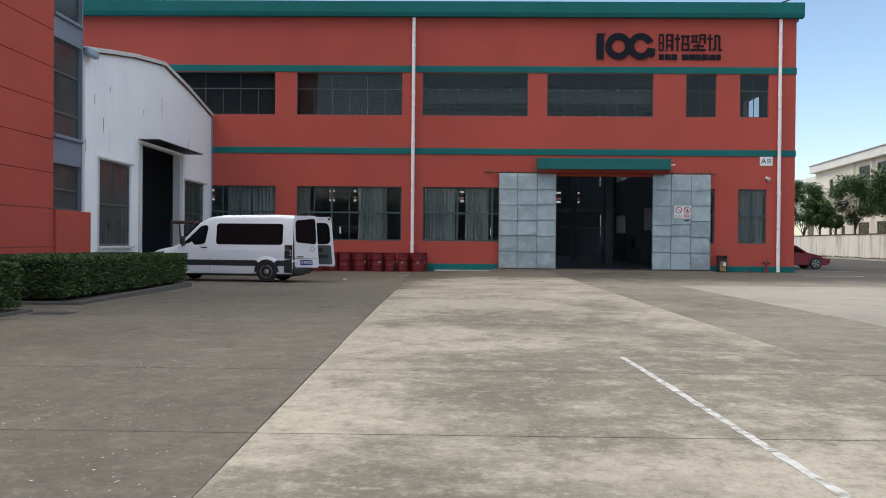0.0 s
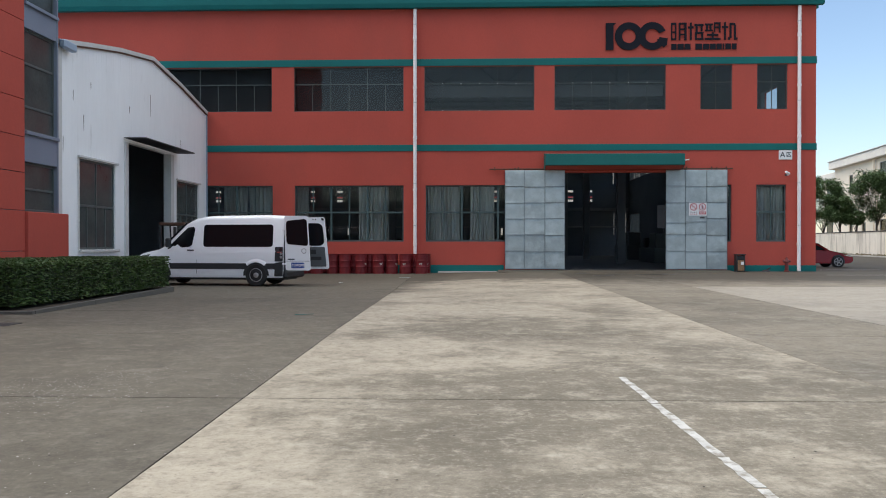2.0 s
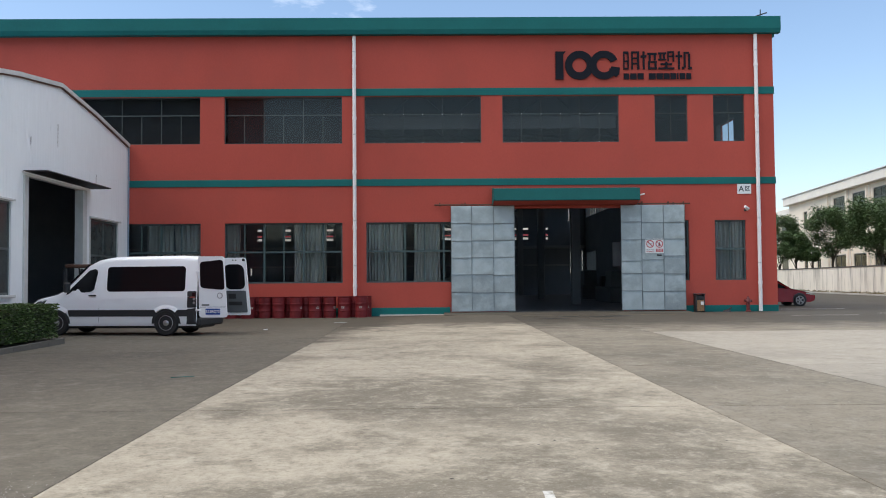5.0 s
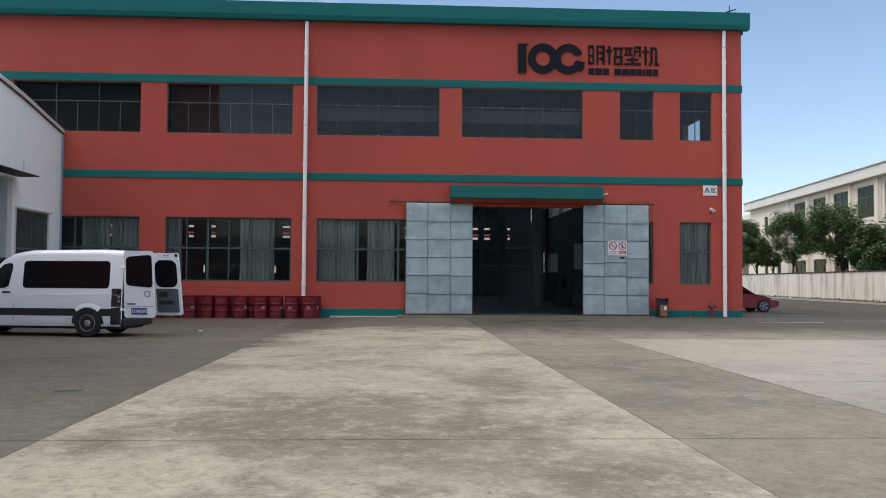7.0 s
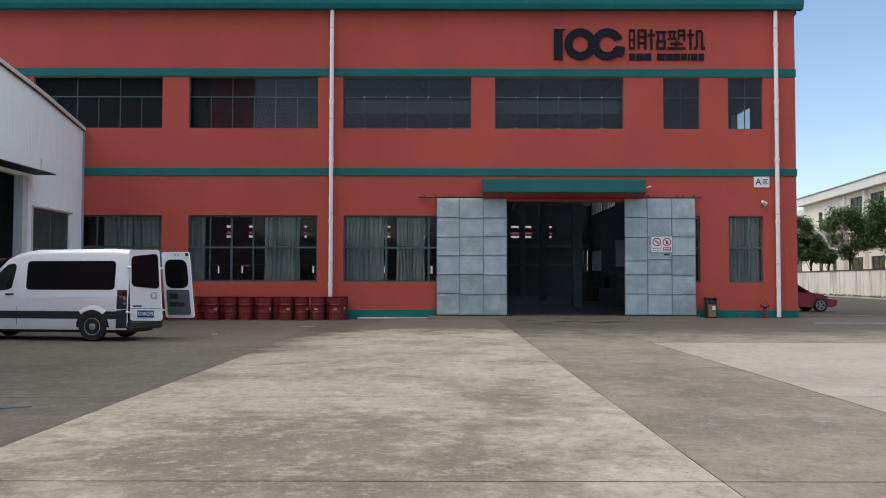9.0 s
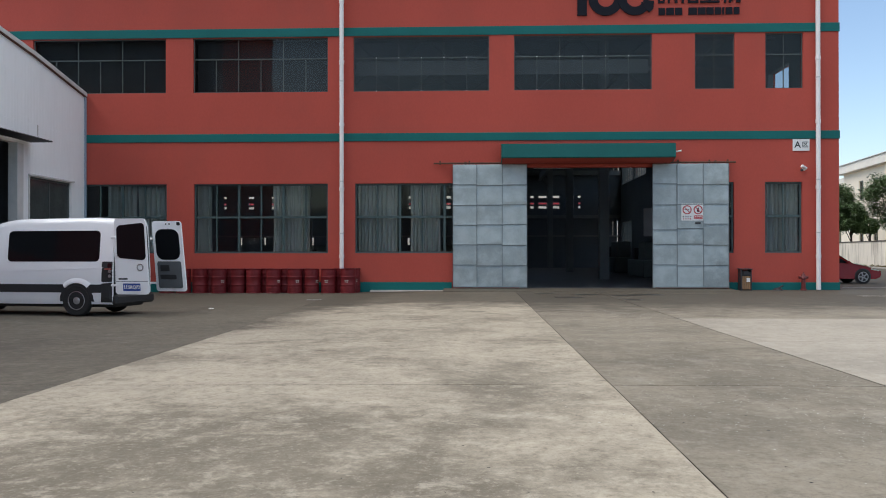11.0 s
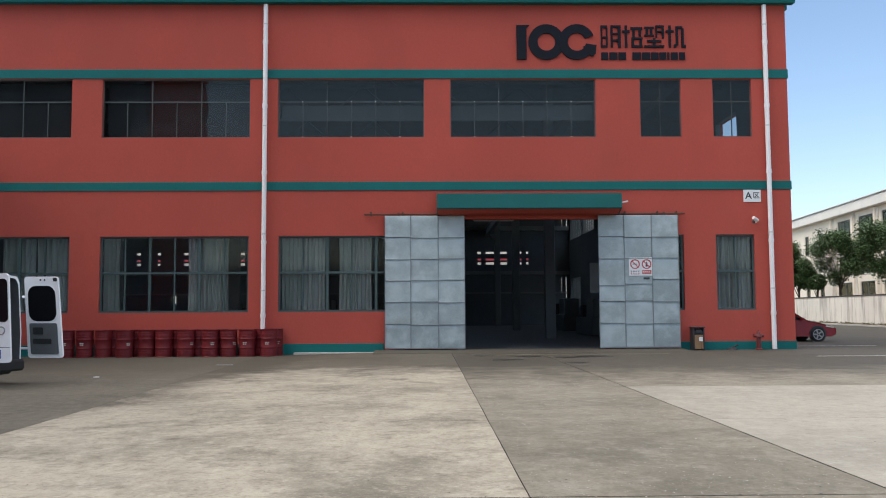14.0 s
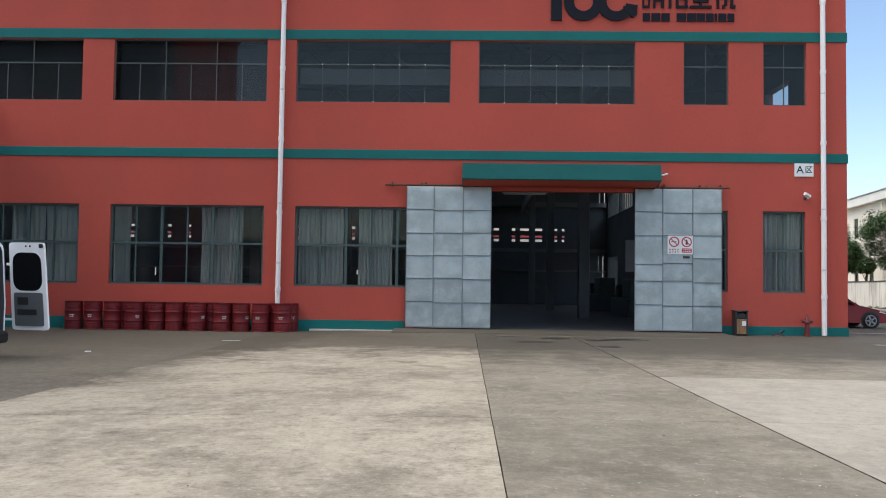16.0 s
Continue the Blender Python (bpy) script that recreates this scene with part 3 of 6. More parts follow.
# roller blinds behind the upper windows
for a, b in UPPER[2:4]:
    solid("roller_blind", box(bmesh.new(), a + 0.06, b - 0.06, FACE + 0.45, FACE + 0.46, 8.55, 9.12), SCREEN, "dusty grey blind behind upper window bars", "blind", "upper blinds")

# dim sheets added behind the two west windows, to lift their black panes
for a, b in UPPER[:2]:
    solid("roller_blind", box(bmesh.new(), a + 0.06, b - 0.06, FACE + 0.45, FACE + 0.46, 7.9, 9.95), PANE_BACKING_DIM, "dim grey sheet added behind upper window to lighten its black panes", "blind", "upper blinds")

# ---- factory hall: inside ----
def column(x, y):
    c = thing("column", pose(x, y, 0.04), "grey concrete factory column with a crane bracket", "column", "hall columns")
    part("shaft", box(bmesh.new(), -0.25, 0.25, -0.3, 0.3, 0, 13.0, 0.02), COLUMN, c)
    part("bracket", prism(bmesh.new(), [(-0.7, 8.2), (-0.25, 7.6), (-0.25, 8.2)], -0.2, 0.2), COLUMN, c)
    return c


first = column(10.0, 55.0)
for x in (10.0, -6.0):
    for y in (55.0, 71.5, 87.5):
        if (x, y) != (10.0, 55.0):
            copy_thing(first, pose(x, y, 0.04))
for x in (9.2, -6.8):
    b = thing("crane_beam", pose(x, 0, 8.4), "long grey steel crane runway beam on column brackets", "beam", "crane beams")
    bm = box(bmesh.new(), -0.15, 0.15, FACE + 0.5, HALL_BACK - 0.2, -0.15, -0.1)
    box(bm, -0.15, 0.15, FACE + 0.5, HALL_BACK - 0.2, 0.5, 0.55)
    box(bm, -0.02, 0.02, FACE + 0.5, HALL_BACK - 0.2, -0.1, 0.5)
    part("girder", bm, INNER_STEEL, b)
    part("rail", box(bmesh.new(), -0.03, 0.03, FACE + 0.5, HALL_BACK - 0.2, 0.55, 0.65), STEEL, b)
for k, y in enumerate((48.5, 55, 63, 71.5, 79, 87)):
    bm = bmesh.new()
    for z in (11.25, 13.03):
        box(bm, -31.5, EAST - 0.4, y - 0.07, y + 0.07, z - 0.07, z + 0.07)
    for i in range(24):
        x0 = -31.5 + i * 2.0
        tube(bm, look((x0, y, 11.25 if i % 2 else 13.0), (x0 + 2.0, y, 13.0 if i % 2 else 11.25)) @ pose(0, 0, 0, 180), 0.04, 0.04, 2.62, 6)
    solid("roof_truss", bm, INNER_STEEL, "dark steel roof truss across the hall", "truss", "roof trusses")




def machine(x, y, rz, l, h):
    m = thing("machine", pose(x, y, 0.04, 0, 0, rz), "dark grey-green plastics machine standing in the unlit hall", "machine", "hall machines")
    part("bed", box(bmesh.new(), -l / 2, l / 2, -0.6, 0.6, 0, h * 0.5, 0.04), MACHINE, m)
    part("housing", box(bmesh.new(), -l / 2 + 0.1, -l * 0.1, -0.5, 0.5, h * 0.5, h, 0.05), MACHINE, m)
    bm = tube(bmesh.new(), pose(l * 0.1, 0, h * 0.5), 0.35, 0.2, h * 0.45, 14)
    part("hopper", bm, INNER_STEEL, m)
    part("control_box", box(bmesh.new(), l * 0.3, l * 0.45, -0.35, 0.35, h * 0.5, h * 0.85, 0.03), STEEL, m)
    return m


for x, y, rz, l, h in ((-7.5, 62, 90, 5, 1.9), (-2.5, 66, 90, 6, 2.1), (2.5, 60, 90, 4, 1.7), (13.2, 60, 90, 5, 2.0), (13.5, 72, 90, 6, 2.2), (3, 78, 0, 6, 2.0), (-8, 78, 0, 6, 2.0)):
    machine(x, y, rz, l, h)
for z0, z1, y0 in ((4.7, 5.0, 89.6), (8.75, 9.15, 89.5), (2.95, 3.1, 89.7)):
    solid("wall_beam", box(bmesh.new(), -31.9, EAST - 0.45, y0, 89.99, z0, z1, 0.01), COLUMN, "grey concrete tie beam along the hall's back wall", "beam", "back wall beams", kind="structure")
# strip of hanging door curtain and a tube lamp behind the doorway
lamp = thing("tube_lamp", pose(6.67, 48.6, 5.33), "unlit white fluorescent tube lamp hung over the doorway", "lamp")
part("tray", box(bmesh.new(), -0.9, 0.9, -0.06, 0.06, 0.04, 0.09, 0.008), PLAIN_WHITE, lamp)
part("tube", tube(bmesh.new(), pose(-0.85, 0, 0.015, 0, 90, 0), 0.018, 0.018, 1.7, 10), PLAIN_WHITE, lamp)
bm = bmesh.new()
box(bm, -0.6, -0.59, -0.01, 0.01, 0.09, 5.86)
box(bm, 0.59, 0.6, -0.01, 0.01, 0.09, 5.86)
part("hanger", bm, STEEL, lamp)
solid("hanging_sheet", box(bmesh.new(), 10.35, 10.75, 46.0, 46.02, 2.15, 3.35), INNER_STEEL, "pale plastic sheet hanging inside the factory doorway", "sheet")
# added backdrop: gives the back wall's slits a bright and a reddish fill
bm = bmesh.new()
box(bm, -40, 40, 112, 112.3, 0, 16)
far_block = solid("backdrop", bm, CREAM, "pale backdrop added to show bright through the hall's back slits", "backdrop", kind="structure")
solid("red_stripe", box(bmesh.new(), -40, 40, 111.9, 111.99, 7.2, 7.78), INK_RED, "red band added on the backdrop to tint the middle row of slits", "trim", kind="structure")

# ---- doorway: sliding leaves, rail, canopy, apron ----
rail = thing("door_rail", pose(0, FACE - 0.14, 4.96), "thin rusty steel track for sliding factory doors", "door rail")
part("track", tube(bmesh.new(), pose(1.5, 0, 0, 0, 90, 0), 0.035, 0.035, 11.7, 10), RUST, rail)
for x in (1.75, 2.9, 4.2, 11.0, 12.2, 12.9):
    bm = box(bmesh.new(), x - 0.03, x + 0.03, -0.02, 0.14, 0.03, 0.06)
    box(bm, x - 0.03, x + 0.03, -0.02, 0.02, -0.06, 0.1)
    part("bracket", bm, RUST, rail)
ROWS_Z = (0.14, 0.97, 1.77, 2.55, 3.33, 4.11, 4.9)


def leaf(x0, x1, label, drop=(0, 0, 0)):
    d = thing("sliding_door", pose(x0, FACE - 0.17, 0), label, "sliding door", "sliding factory doors")
    w = x1 - x0
    part("sheet", box(bmesh.new(), 0.01, w - 0.01, 0.012, 0.05, 0.14, 4.9), ZINC_RIM_SHADED, d)
    cols = [0, w / 3 * 0.97, w * 2 / 3, w]
    rows_of = [[z + (drop[i] if k == 3 else 0.0) + (0.0 if k in (0, 6) else 0.012 * ((i * 5 + k * 3) % 4 - 1.5)) for k, z in enumerate(ROWS_Z)] for i in range(3)]
    for i in range(3):
        for j in range(6):
            bm = bmesh.new()
            a, b, c, e = cols[i] + 0.012, cols[i + 1] - 0.012, rows_of[i][j] + (0.006 if j else 0.0), rows_of[i][j + 1] + 0.004
            rng = random.Random(i * 17 + j * 5 + int(x0 * 10))
            tilt, n, vs = (rng.uniform(-0.014, 0.014), rng.uniform(-0.012, 0.012)), 8, []
            dent = (rng.uniform(0.2, 0.8), rng.uniform(0.2, 0.8), rng.uniform(-0.012, 0.016))
            for q in range(n + 1):
                for r in range(n + 1):
                    fu, fv = r / n, q / n
                    rim = min(fu, 1 - fu, fv, 1 - fv)
                    out = -0.034 + 0.022 * fv                      # the foot laps over the sheet below
                    if rim > 0:
                        out -= 0.006 * min(1, rim * 6)
                        out += 0.010 * noise.noise((fu * 2.2 + i * 7 + x0, fv * 2.2 + j * 5, 3)) + tilt[0] * (fu - 0.5) + tilt[1] * (fv - 0.5)
                        out += dent[2] * math.exp(-((fu - dent[0]) ** 2 + (fv - dent[1]) ** 2) * 30)
                    uu = a + (b - a) * (0.03 if r == 1 else 0.97 if r == n - 1 else fu)
                    vv = c + (e - c) * (0.03 if q == 1 else 0.97 if q == n - 1 else fv)
                    vs.append(bm.verts.new((uu, min(0.008, out), vv)))
            for q in range(n):
                for r in range(n):
                    k = q * (n + 1) + r
                    bm.faces.new((vs[k], vs[k + 1], vs[k + n + 2], vs[k + n + 1]))
            lip = [bm.verts.new((vs[r].co.x, 0.011, vs[r].co.z + 0.002)) for r in range(n + 1)]
            for r in range(n):
                bm.faces.new((vs[r], lip[r], lip[r + 1], vs[r + 1]))
            part("panel", bm, ZINC, d, smooth=True)
    bm = bmesh.new()
    for c in cols:
        box(bm, max(0, c - 0.014), min(w, c + 0.014), -0.056, 0.011, 0.14, 4.9, 0.006)
    for i in range(3):
        for z in rows_of[i][1:-1]:
            box(bm, cols[i] + 0.016, cols[i + 1] - 0.016, -0.060, 0.010, z - 0.014, z + 0.014, 0.006)
    box(bm, 0, w, -0.05, 0.011, 0.10, 0.139)
    part("stiffener", bm, ZINC_RIM_SHADED, d)
    for x in (0.5, w - 0.5):
        bm = box(bmesh.new(), x - 0.04, x + 0.04, 0.0, 0.03, 4.9, 5.02)
        part("hanger", bm, RUST, d)
    return d


leaf(2.25, 5.15, "dented galvanised sheet-steel sliding door pushed open beside the doorway")
right_leaf = leaf(10.0, 12.93, "galvanised sheet-steel sliding door with a no-smoking sign", (-0.2, -0.16, 0.0))
canopy = thing("door_canopy", pose(0, FACE, 0), "green sheet-metal canopy over the factory doorway", "canopy")
bm = bmesh.new()
prism(bm, [(-0.04, 5.72), (-1.05, 5.6), (-1.08, 5.08), (-1.02, 5.05), (-1.0, 5.5), (-0.04, 5.62)], 4.14, 10.7, axis=0)
part("fascia_sheet", bm, GREEN_DARK, canopy)
for x in (4.14, 10.68):
    part("end_plate", prism(bmesh.new(), [(-0.04, 5.6), (-0.99, 5.49), (-1.01, 5.06), (-0.6, 4.92), (-0.04, 4.92)], x + 0.002, x + 0.018, axis=0), GREEN_DARK, canopy)
part("soffit", prism(bmesh.new(), [(-0.04, 4.92), (-0.6, 4.93), (-1.0, 5.06), (-0.6, 4.97), (-0.04, 4.97)], 4.17, 10.67, axis=0), RED, canopy, "dull red boarded soffit")
part("stay", tube(bmesh.new(), pose(10.7, -0.5, 5.3, 0, 78, 0), 0.03, 0.03, 0.35, 8), PLAIN_WHITE, canopy)
solid("door_ramp", prism(bmesh.new(), [(FACE - 1.5, -0.02), (FACE - 1.5, 0.004), (FACE - 0.3, 0.06), (FACE + 0.29, 0.06), (FACE + 0.29, -0.02)], 1.9, 13.0, axis=0), SLAB_DARK, "low worn concrete ramp before the factory doorway", "ramp", kind="structure")
solid("plinth_kerb", box(bmesh.new(), -1.0, 1.88, FACE - 0.28, FACE - 0.035, -0.16, -0.01, 0.012), KERB, "pale concrete kerb at the foot of the front wall", "kerb", kind="structure")

# ---- on the front wall: pipes, signs, camera, hydrant, bin ----
def downpipe(x, label):
    p = thing("downpipe", pose(x, FACE - 0.13, 0), label, "downpipe", "front downpipes")
    part("pipe", tube(bmesh.new(), pose(0, 0, 0.02), 0.085, 0.085, 12.75, 16), PIPE, p, smooth=True)
    for z in (1.25, 3.9, 6.45, 8.9, 11.3):
        part("collar", tube(bmesh.new(), pose(0, 0, z), 0.1, 0.1, 0.14, 16), PIPE, p, smooth=True)
    for z in (2.2, 4.25, 8.2, 12.0):
        bm = tube(bmesh.new(), pose(0, 0, z), 0.095, 0.095, 0.04, 16)
        box(bm, -0.02, 0.02, 0.08, 0.13, z, z + 0.04)
        part("clamp", bm, FRAME_WHITE, p)
    return p


first = downpipe(-2.13, "white plastic rainwater downpipe clamped to the red wall")
copy_thing(first, pose(16.36, FACE - 0.13, 0))


logo = thing("wall_logo", pose(0, FACE, 0), "dark raised company emblem and name on the red wall", "sign")
bm = bmesh.new()
prism(bm, [(7.13, 10.73), (7.5, 10.73), (7.5, 11.9), (7.62, 12.03), (7.13, 12.03)], -0.06, -0.003)
part("bar", bm, LOGO, logo)


def ring_arc(cx, cz, r0, r1, a0, a1, y0, y1, n=40):
    bm = bmesh.new()
    rows = []
    for k in range(n + 1):
        a = radians(a0 + (a1 - a0) * k / n)
        c, s = math.cos(a), math.sin(a)
        rows.append([bm.verts.new((cx + r * c, y, cz + r * s)) for r, y in ((r0, y0), (r1, y0), (r1, y1), (r0, y1))])
    for p, q in zip(rows, rows[1:]):
        for k in range(4):
            bm.faces.new((p[k], p[(k + 1) % 4], q[(k + 1) % 4], q[k]))
    if a1 - a0 < 359:
        bm.faces.new(rows[0])
        bm.faces.new(rows[-1][::-1])
    return bm


part("ring", ring_arc(8.24, 11.39, 0.33, 0.67, 0, 360, -0.06, -0.003), LOGO, logo)
part("open_ring", ring_arc(9.37, 11.39, 0.34, 0.67, 22, 350, -0.07, -0.003), LOGO, logo)
part("ring_foot", prism(bmesh.new(), [(9.6, 11.22), (10.1, 11.28), (10.07, 10.95), (9.92, 10.83), (9.7, 11.05)], -0.075, -0.003), LOGO, logo)
# four block characters and the line below them, as plain bars
STROKES = [[(0, .33, .0, .1), (0, .33, .42, .5), (0, .33, .88, 1), (0, .08, .1, .88), (.26, .34, .1, .88), (.5, .6, 0, 1), (.86, 1, 0, 1), (.6, .86, .9, 1), (.6, .86, .58, .66), (.6, .86, .28, .36)],
           [(.12, .24, 0, 1), (0, .36, .66, .78), (.42, 1, .8, .92), (.5, .62, .45, .8), (.82, .94, .5, .8), (.45, 1, 0, .1), (.45, .57, .1, .4), (.86, .98, .1, .4), (.45, 1, .36, .45)],
           [(0, .5, .84, .94), (.08, .2, .5, .84), (.3, .42, .5, .84), (0, .5, .5, .58), (.58, .66, .45, 1), (.9, 1, .42, 1), (.66, .9, .9, 1), (.66, .9, .68, .76), (0, 1, 0, .1), (.44, .56, .1, .42), (.14, .86, .24, .33)],
           [(.14, .26, 0, 1), (0, .4, .68, .78), (.5, .62, .1, .96), (.62, .84, .86, .96), (.78, .9, .0, .86), (.9, 1, 0, .12), (.4, .52, 0, .14)]]
for k, strokes in enumerate(STROKES):
    x0 = 10.27 + 0.81 * k
    for i, (a, b, c, d) in enumerate(strokes):
        part("stroke", box(bmesh.new(), x0 + a * 0.74, x0 + b * 0.74, -0.05 - 0.002 * i, -0.003, 11.18 + c * 0.84, 11.18 + d * 0.84), LOGO, logo)
for x0, w in [(10.28, .25), (10.58, .3), (10.92, .28), (11.44, .32), (11.8, .3), (12.13, .28), (12.45, .25), (12.74, .08), (12.87, .26), (13.18, .22)]:
    part("letter_bar", box(bmesh.new(), x0, x0 + w, -0.04, -0.003, 10.72, 11.0), LOGO, logo)


def words(body, size, x, y, z, material, parent, name="lettering"):
    cu = bpy.data.curves.new(name, "FONT")
    cu.body, cu.size, cu.extrude, cu.offset = body, size, 0.002, 0.004
    cu.align_x, cu.align_y = "CENTER", "CENTER"
    cu.materials.append(material)
    ob = new(name, cu)
    ob.parent = parent
    ob.matrix_basis = pose(x, y, z, 90, 0, 0)
    return ob


plate = thing("zone_sign", pose(15.75, FACE - 0.02, 5.62), "small white enamel zone sign lettered in black", "sign")
part("board", box(bmesh.new(), -0.32, 0.32, -0.012, 0.018, -0.225, 0.225, 0.006), PLAIN_WHITE, plate)
words("A", 0.36, -0.14, -0.016, 0.0, INK_DARK, plate)
words("\u533a", 0.25, 0.15, -0.016, 0.0, INK_DARK, plate)

warning = thing("no_smoking_sign", pose(11.53, FACE - 0.215, 3.02), "white board with two red prohibition rings on steel door", "sign")
part("board", box(bmesh.new(), -0.43, 0.43, -0.008, 0.008, -0.33, 0.33, 0.004), PLAIN_WHITE, warning)
for cx in (-0.21, 0.21):
    part("ring", ring_arc(cx, 0.09, 0.135, 0.175, 0, 360, -0.013, -0.009), INK_RED, warning)
    bm = bmesh.new()
    box(bm, -0.15, 0.15, -0.013, -0.0095, -0.016, 0.016)
    bmesh.ops.transform(bm, matrix=pose(cx, 0, 0.09, 0, 45, 0), verts=bm.verts)
    part("slash", bm, INK_RED, warning)
    bm = box(bmesh.new(), cx - 0.1, cx + 0.08, -0.0125, -0.0092, 0.08, 0.105) if cx < 0 else prism(bmesh.new(), [(cx - 0.04, 0.0), (cx + 0.04, 0.0), (cx + 0.03, 0.12), (cx, 0.19), (cx - 0.03, 0.12)], -0.0125, -0.0092)
    part("symbol", bm, INK_DARK, warning)
part("text_panel", box(bmesh.new(), 0.05, 0.38, -0.012, -0.009, -0.27, -0.13), INK_RED, warning, "red panel with white text bars")
for k in range(4):
    for z0, z1, ink in ((-0.2, -0.145, INK_DARK), (-0.285, -0.23, INK_RED)):
        for d in (0.0, 0.022, 0.041):
            part("text_bar", box(bmesh.new(), -0.375 + 0.088 * k, -0.32 + 0.088 * k, -0.012, -0.009, z0 + d, z0 + d + 0.009), ink, warning)
        part("text_bar", box(bmesh.new(), -0.352 + 0.088 * k, -0.341 + 0.088 * k, -0.0125, -0.0122, z0, z1), ink, warning)
    part("text_bar", box(bmesh.new(), 0.08 + 0.07 * k, 0.13 + 0.07 * k, -0.0145, -0.0125, -0.19, -0.165), PLAIN_WHITE, warning)
    part("text_bar", box(bmesh.new(), 0.08 + 0.07 * k, 0.13 + 0.07 * k, -0.0145, -0.0125, -0.24, -0.22), PLAIN_WHITE, warning)
handle = solid("door_pull", box(bmesh.new(), 11.62, 11.84, FACE - 0.24, FACE - 0.205, 2.56, 2.63, 0.01), STEEL, "small dark steel pull on the sliding door", "door handle")

cctv = thing("security_camera", pose(15.84, FACE, 4.68), "white bullet security camera on a wall bracket", "security camera")
part("bracket", box(bmesh.new(), -0.05, 0.05, -0.08, 0.0, -0.06, 0.06, 0.01), PLAIN_WHITE, cctv)
part("body", tube(bmesh.new(), pose(0.06, -0.12, 0.02, 70, 0, -60), 0.055, 0.06, 0.26, 12), PLAIN_WHITE, cctv, smooth=True)
part("lens_hood", tube(bmesh.new(), pose(-0.13, -0.24, -0.06, 70, 0, -60), 0.05, 0.05, 0.06, 12), BLACK_PLASTIC, cctv, "black lens end")

bin_ = thing("litter_bin", pose(13.48, FACE - 0.35, 0), "brown slatted litter bin with dark metal frame", "litter bin")
bm = box(bmesh.new(), -0.2, -0.16, -0.2, 0.2, 0, 0.8)
box(bm, 0.16, 0.2, -0.2, 0.2, 0, 0.8)
box(bm, -0.16, 0.16, 0.16, 0.19, 0, 0.78)
part("frame", bm, STEEL, bin_)
part("lid", box(bmesh.new(), -0.23, 0.23, -0.23, 0.23, 0.8, 0.84, 0.01), STEEL, bin_)
part("liner", box(bmesh.new(), -0.155, 0.155, -0.17, 0.155, 0.04, 0.68), BLACK_PLASTIC, bin_)
for k in range(4):
    part("slat", box(bmesh.new(), -0.15 + 0.077 * k, -0.082 + 0.077 * k, -0.205, -0.175, 0.05, 0.55, 0.004), BIN_WOOD, bin_)
part("notice", box(bmesh.new(), 0.0, 0.13, -0.212, -0.207, 0.33, 0.48), PLAIN_WHITE, bin_, "small white notice")
part("opening_rim", box(bmesh.new(), -0.12, 0.12, -0.205, -0.17, 0.58, 0.74, 0.02), BLACK_PLASTIC, bin_)

hydrant = thing("fire_hydrant", pose(15.72, FACE - 0.3, 0), "red cast-iron fire hydrant before the wall", "fire hydrant")
part("body", lathe(bmesh.new(), Matrix(), [(0.13, 0), (0.13, 0.04), (0.085, 0.06), (0.075, 0.42), (0.11, 0.44), (0.11, 0.5), (0.08, 0.54), (0.07, 0.6), (0.03, 0.66)], 16), HYDRANT_RED, hydrant, smooth=True)
for a in (-1, 1):
    part("outlet_cap", tube(bmesh.new(), pose(0, 0, 0.5, 0, 90 * a, 0), 0.05, 0.06, 0.17, 12), HYDRANT_RED, hydrant)
part("valve_nut", box(bmesh.new(), -0.02, 0.02, -0.02, 0.02, 0.65, 0.7), HYDRANT_RED, hydrant)
bm = bmesh.new()
lathe(bm, pose(0, 0, 0), [(0.2, 0), (0.17, 0.05), (0.08, 0.09), (0.02, 0.1)], 14)
tube(bm, pose(-0.05, 0, 0.04, 0, 60, 0), 0.03, 0.03, 0.3, 8)
solid("hose_heap", bm, BLACK_PLASTIC, "dark crumpled hose heap at the wall foot", "hose", m=pose(14.75, FACE - 0.3, 0))

# ---- oil drums ----
def drum(m):
    d = thing("oil_drum", m, "dark red steel oil drum with faded white lettering", "oil drum", "drums along the wall")
    prof = [(0.275, 0.0), (0.29, 0.006), (0.29, 0.02), (0.282, 0.03)]
    for z in (0.30, 0.59):
        prof += [(0.282, z - 0.025), (0.296, z), (0.282, z + 0.025)]
    for z in (0.1, 0.15, 0.2, 0.69, 0.74, 0.79):
        prof += [(0.282, z - 0.014), (0.287, z), (0.282, z + 0.014)]
    prof = prof[:4] + sorted(prof[4:], key=lambda q: q[1]) + [(0.282, 0.86), (0.292, 0.875), (0.292, 0.892), (0.276, 0.892), (0.27, 0.872)]
    part("shell", lathe(bmesh.new(), Matrix(), prof, 28), DRUM_RED, d, smooth=True)
    part("bung", tube(bmesh.new(), pose(0.16, 0.05, 0.87), 0.03, 0.03, 0.022, 10), STEEL, d)
    for z0, z1, a0, a1 in ((0.455, 0.475, -64, -34), (0.395, 0.43, -62, -52), (0.395, 0.43, -48, -38)):
        bm = bmesh.new()
        rows = [[bm.verts.new((0.2845 * math.cos(radians(a0 + (a1 - a0) * k / 6)), 0.2845 * math.sin(radians(a0 + (a1 - a0) * k / 6)), z)) for k in range(7)] for z in (z0, z1)]
        for k in range(6):
            bm.faces.new((rows[0][k], rows[0][k + 1], rows[1][k + 1], rows[1][k]))
        part("lettering", bm, LINE, d, "faded white lettering")
    return d


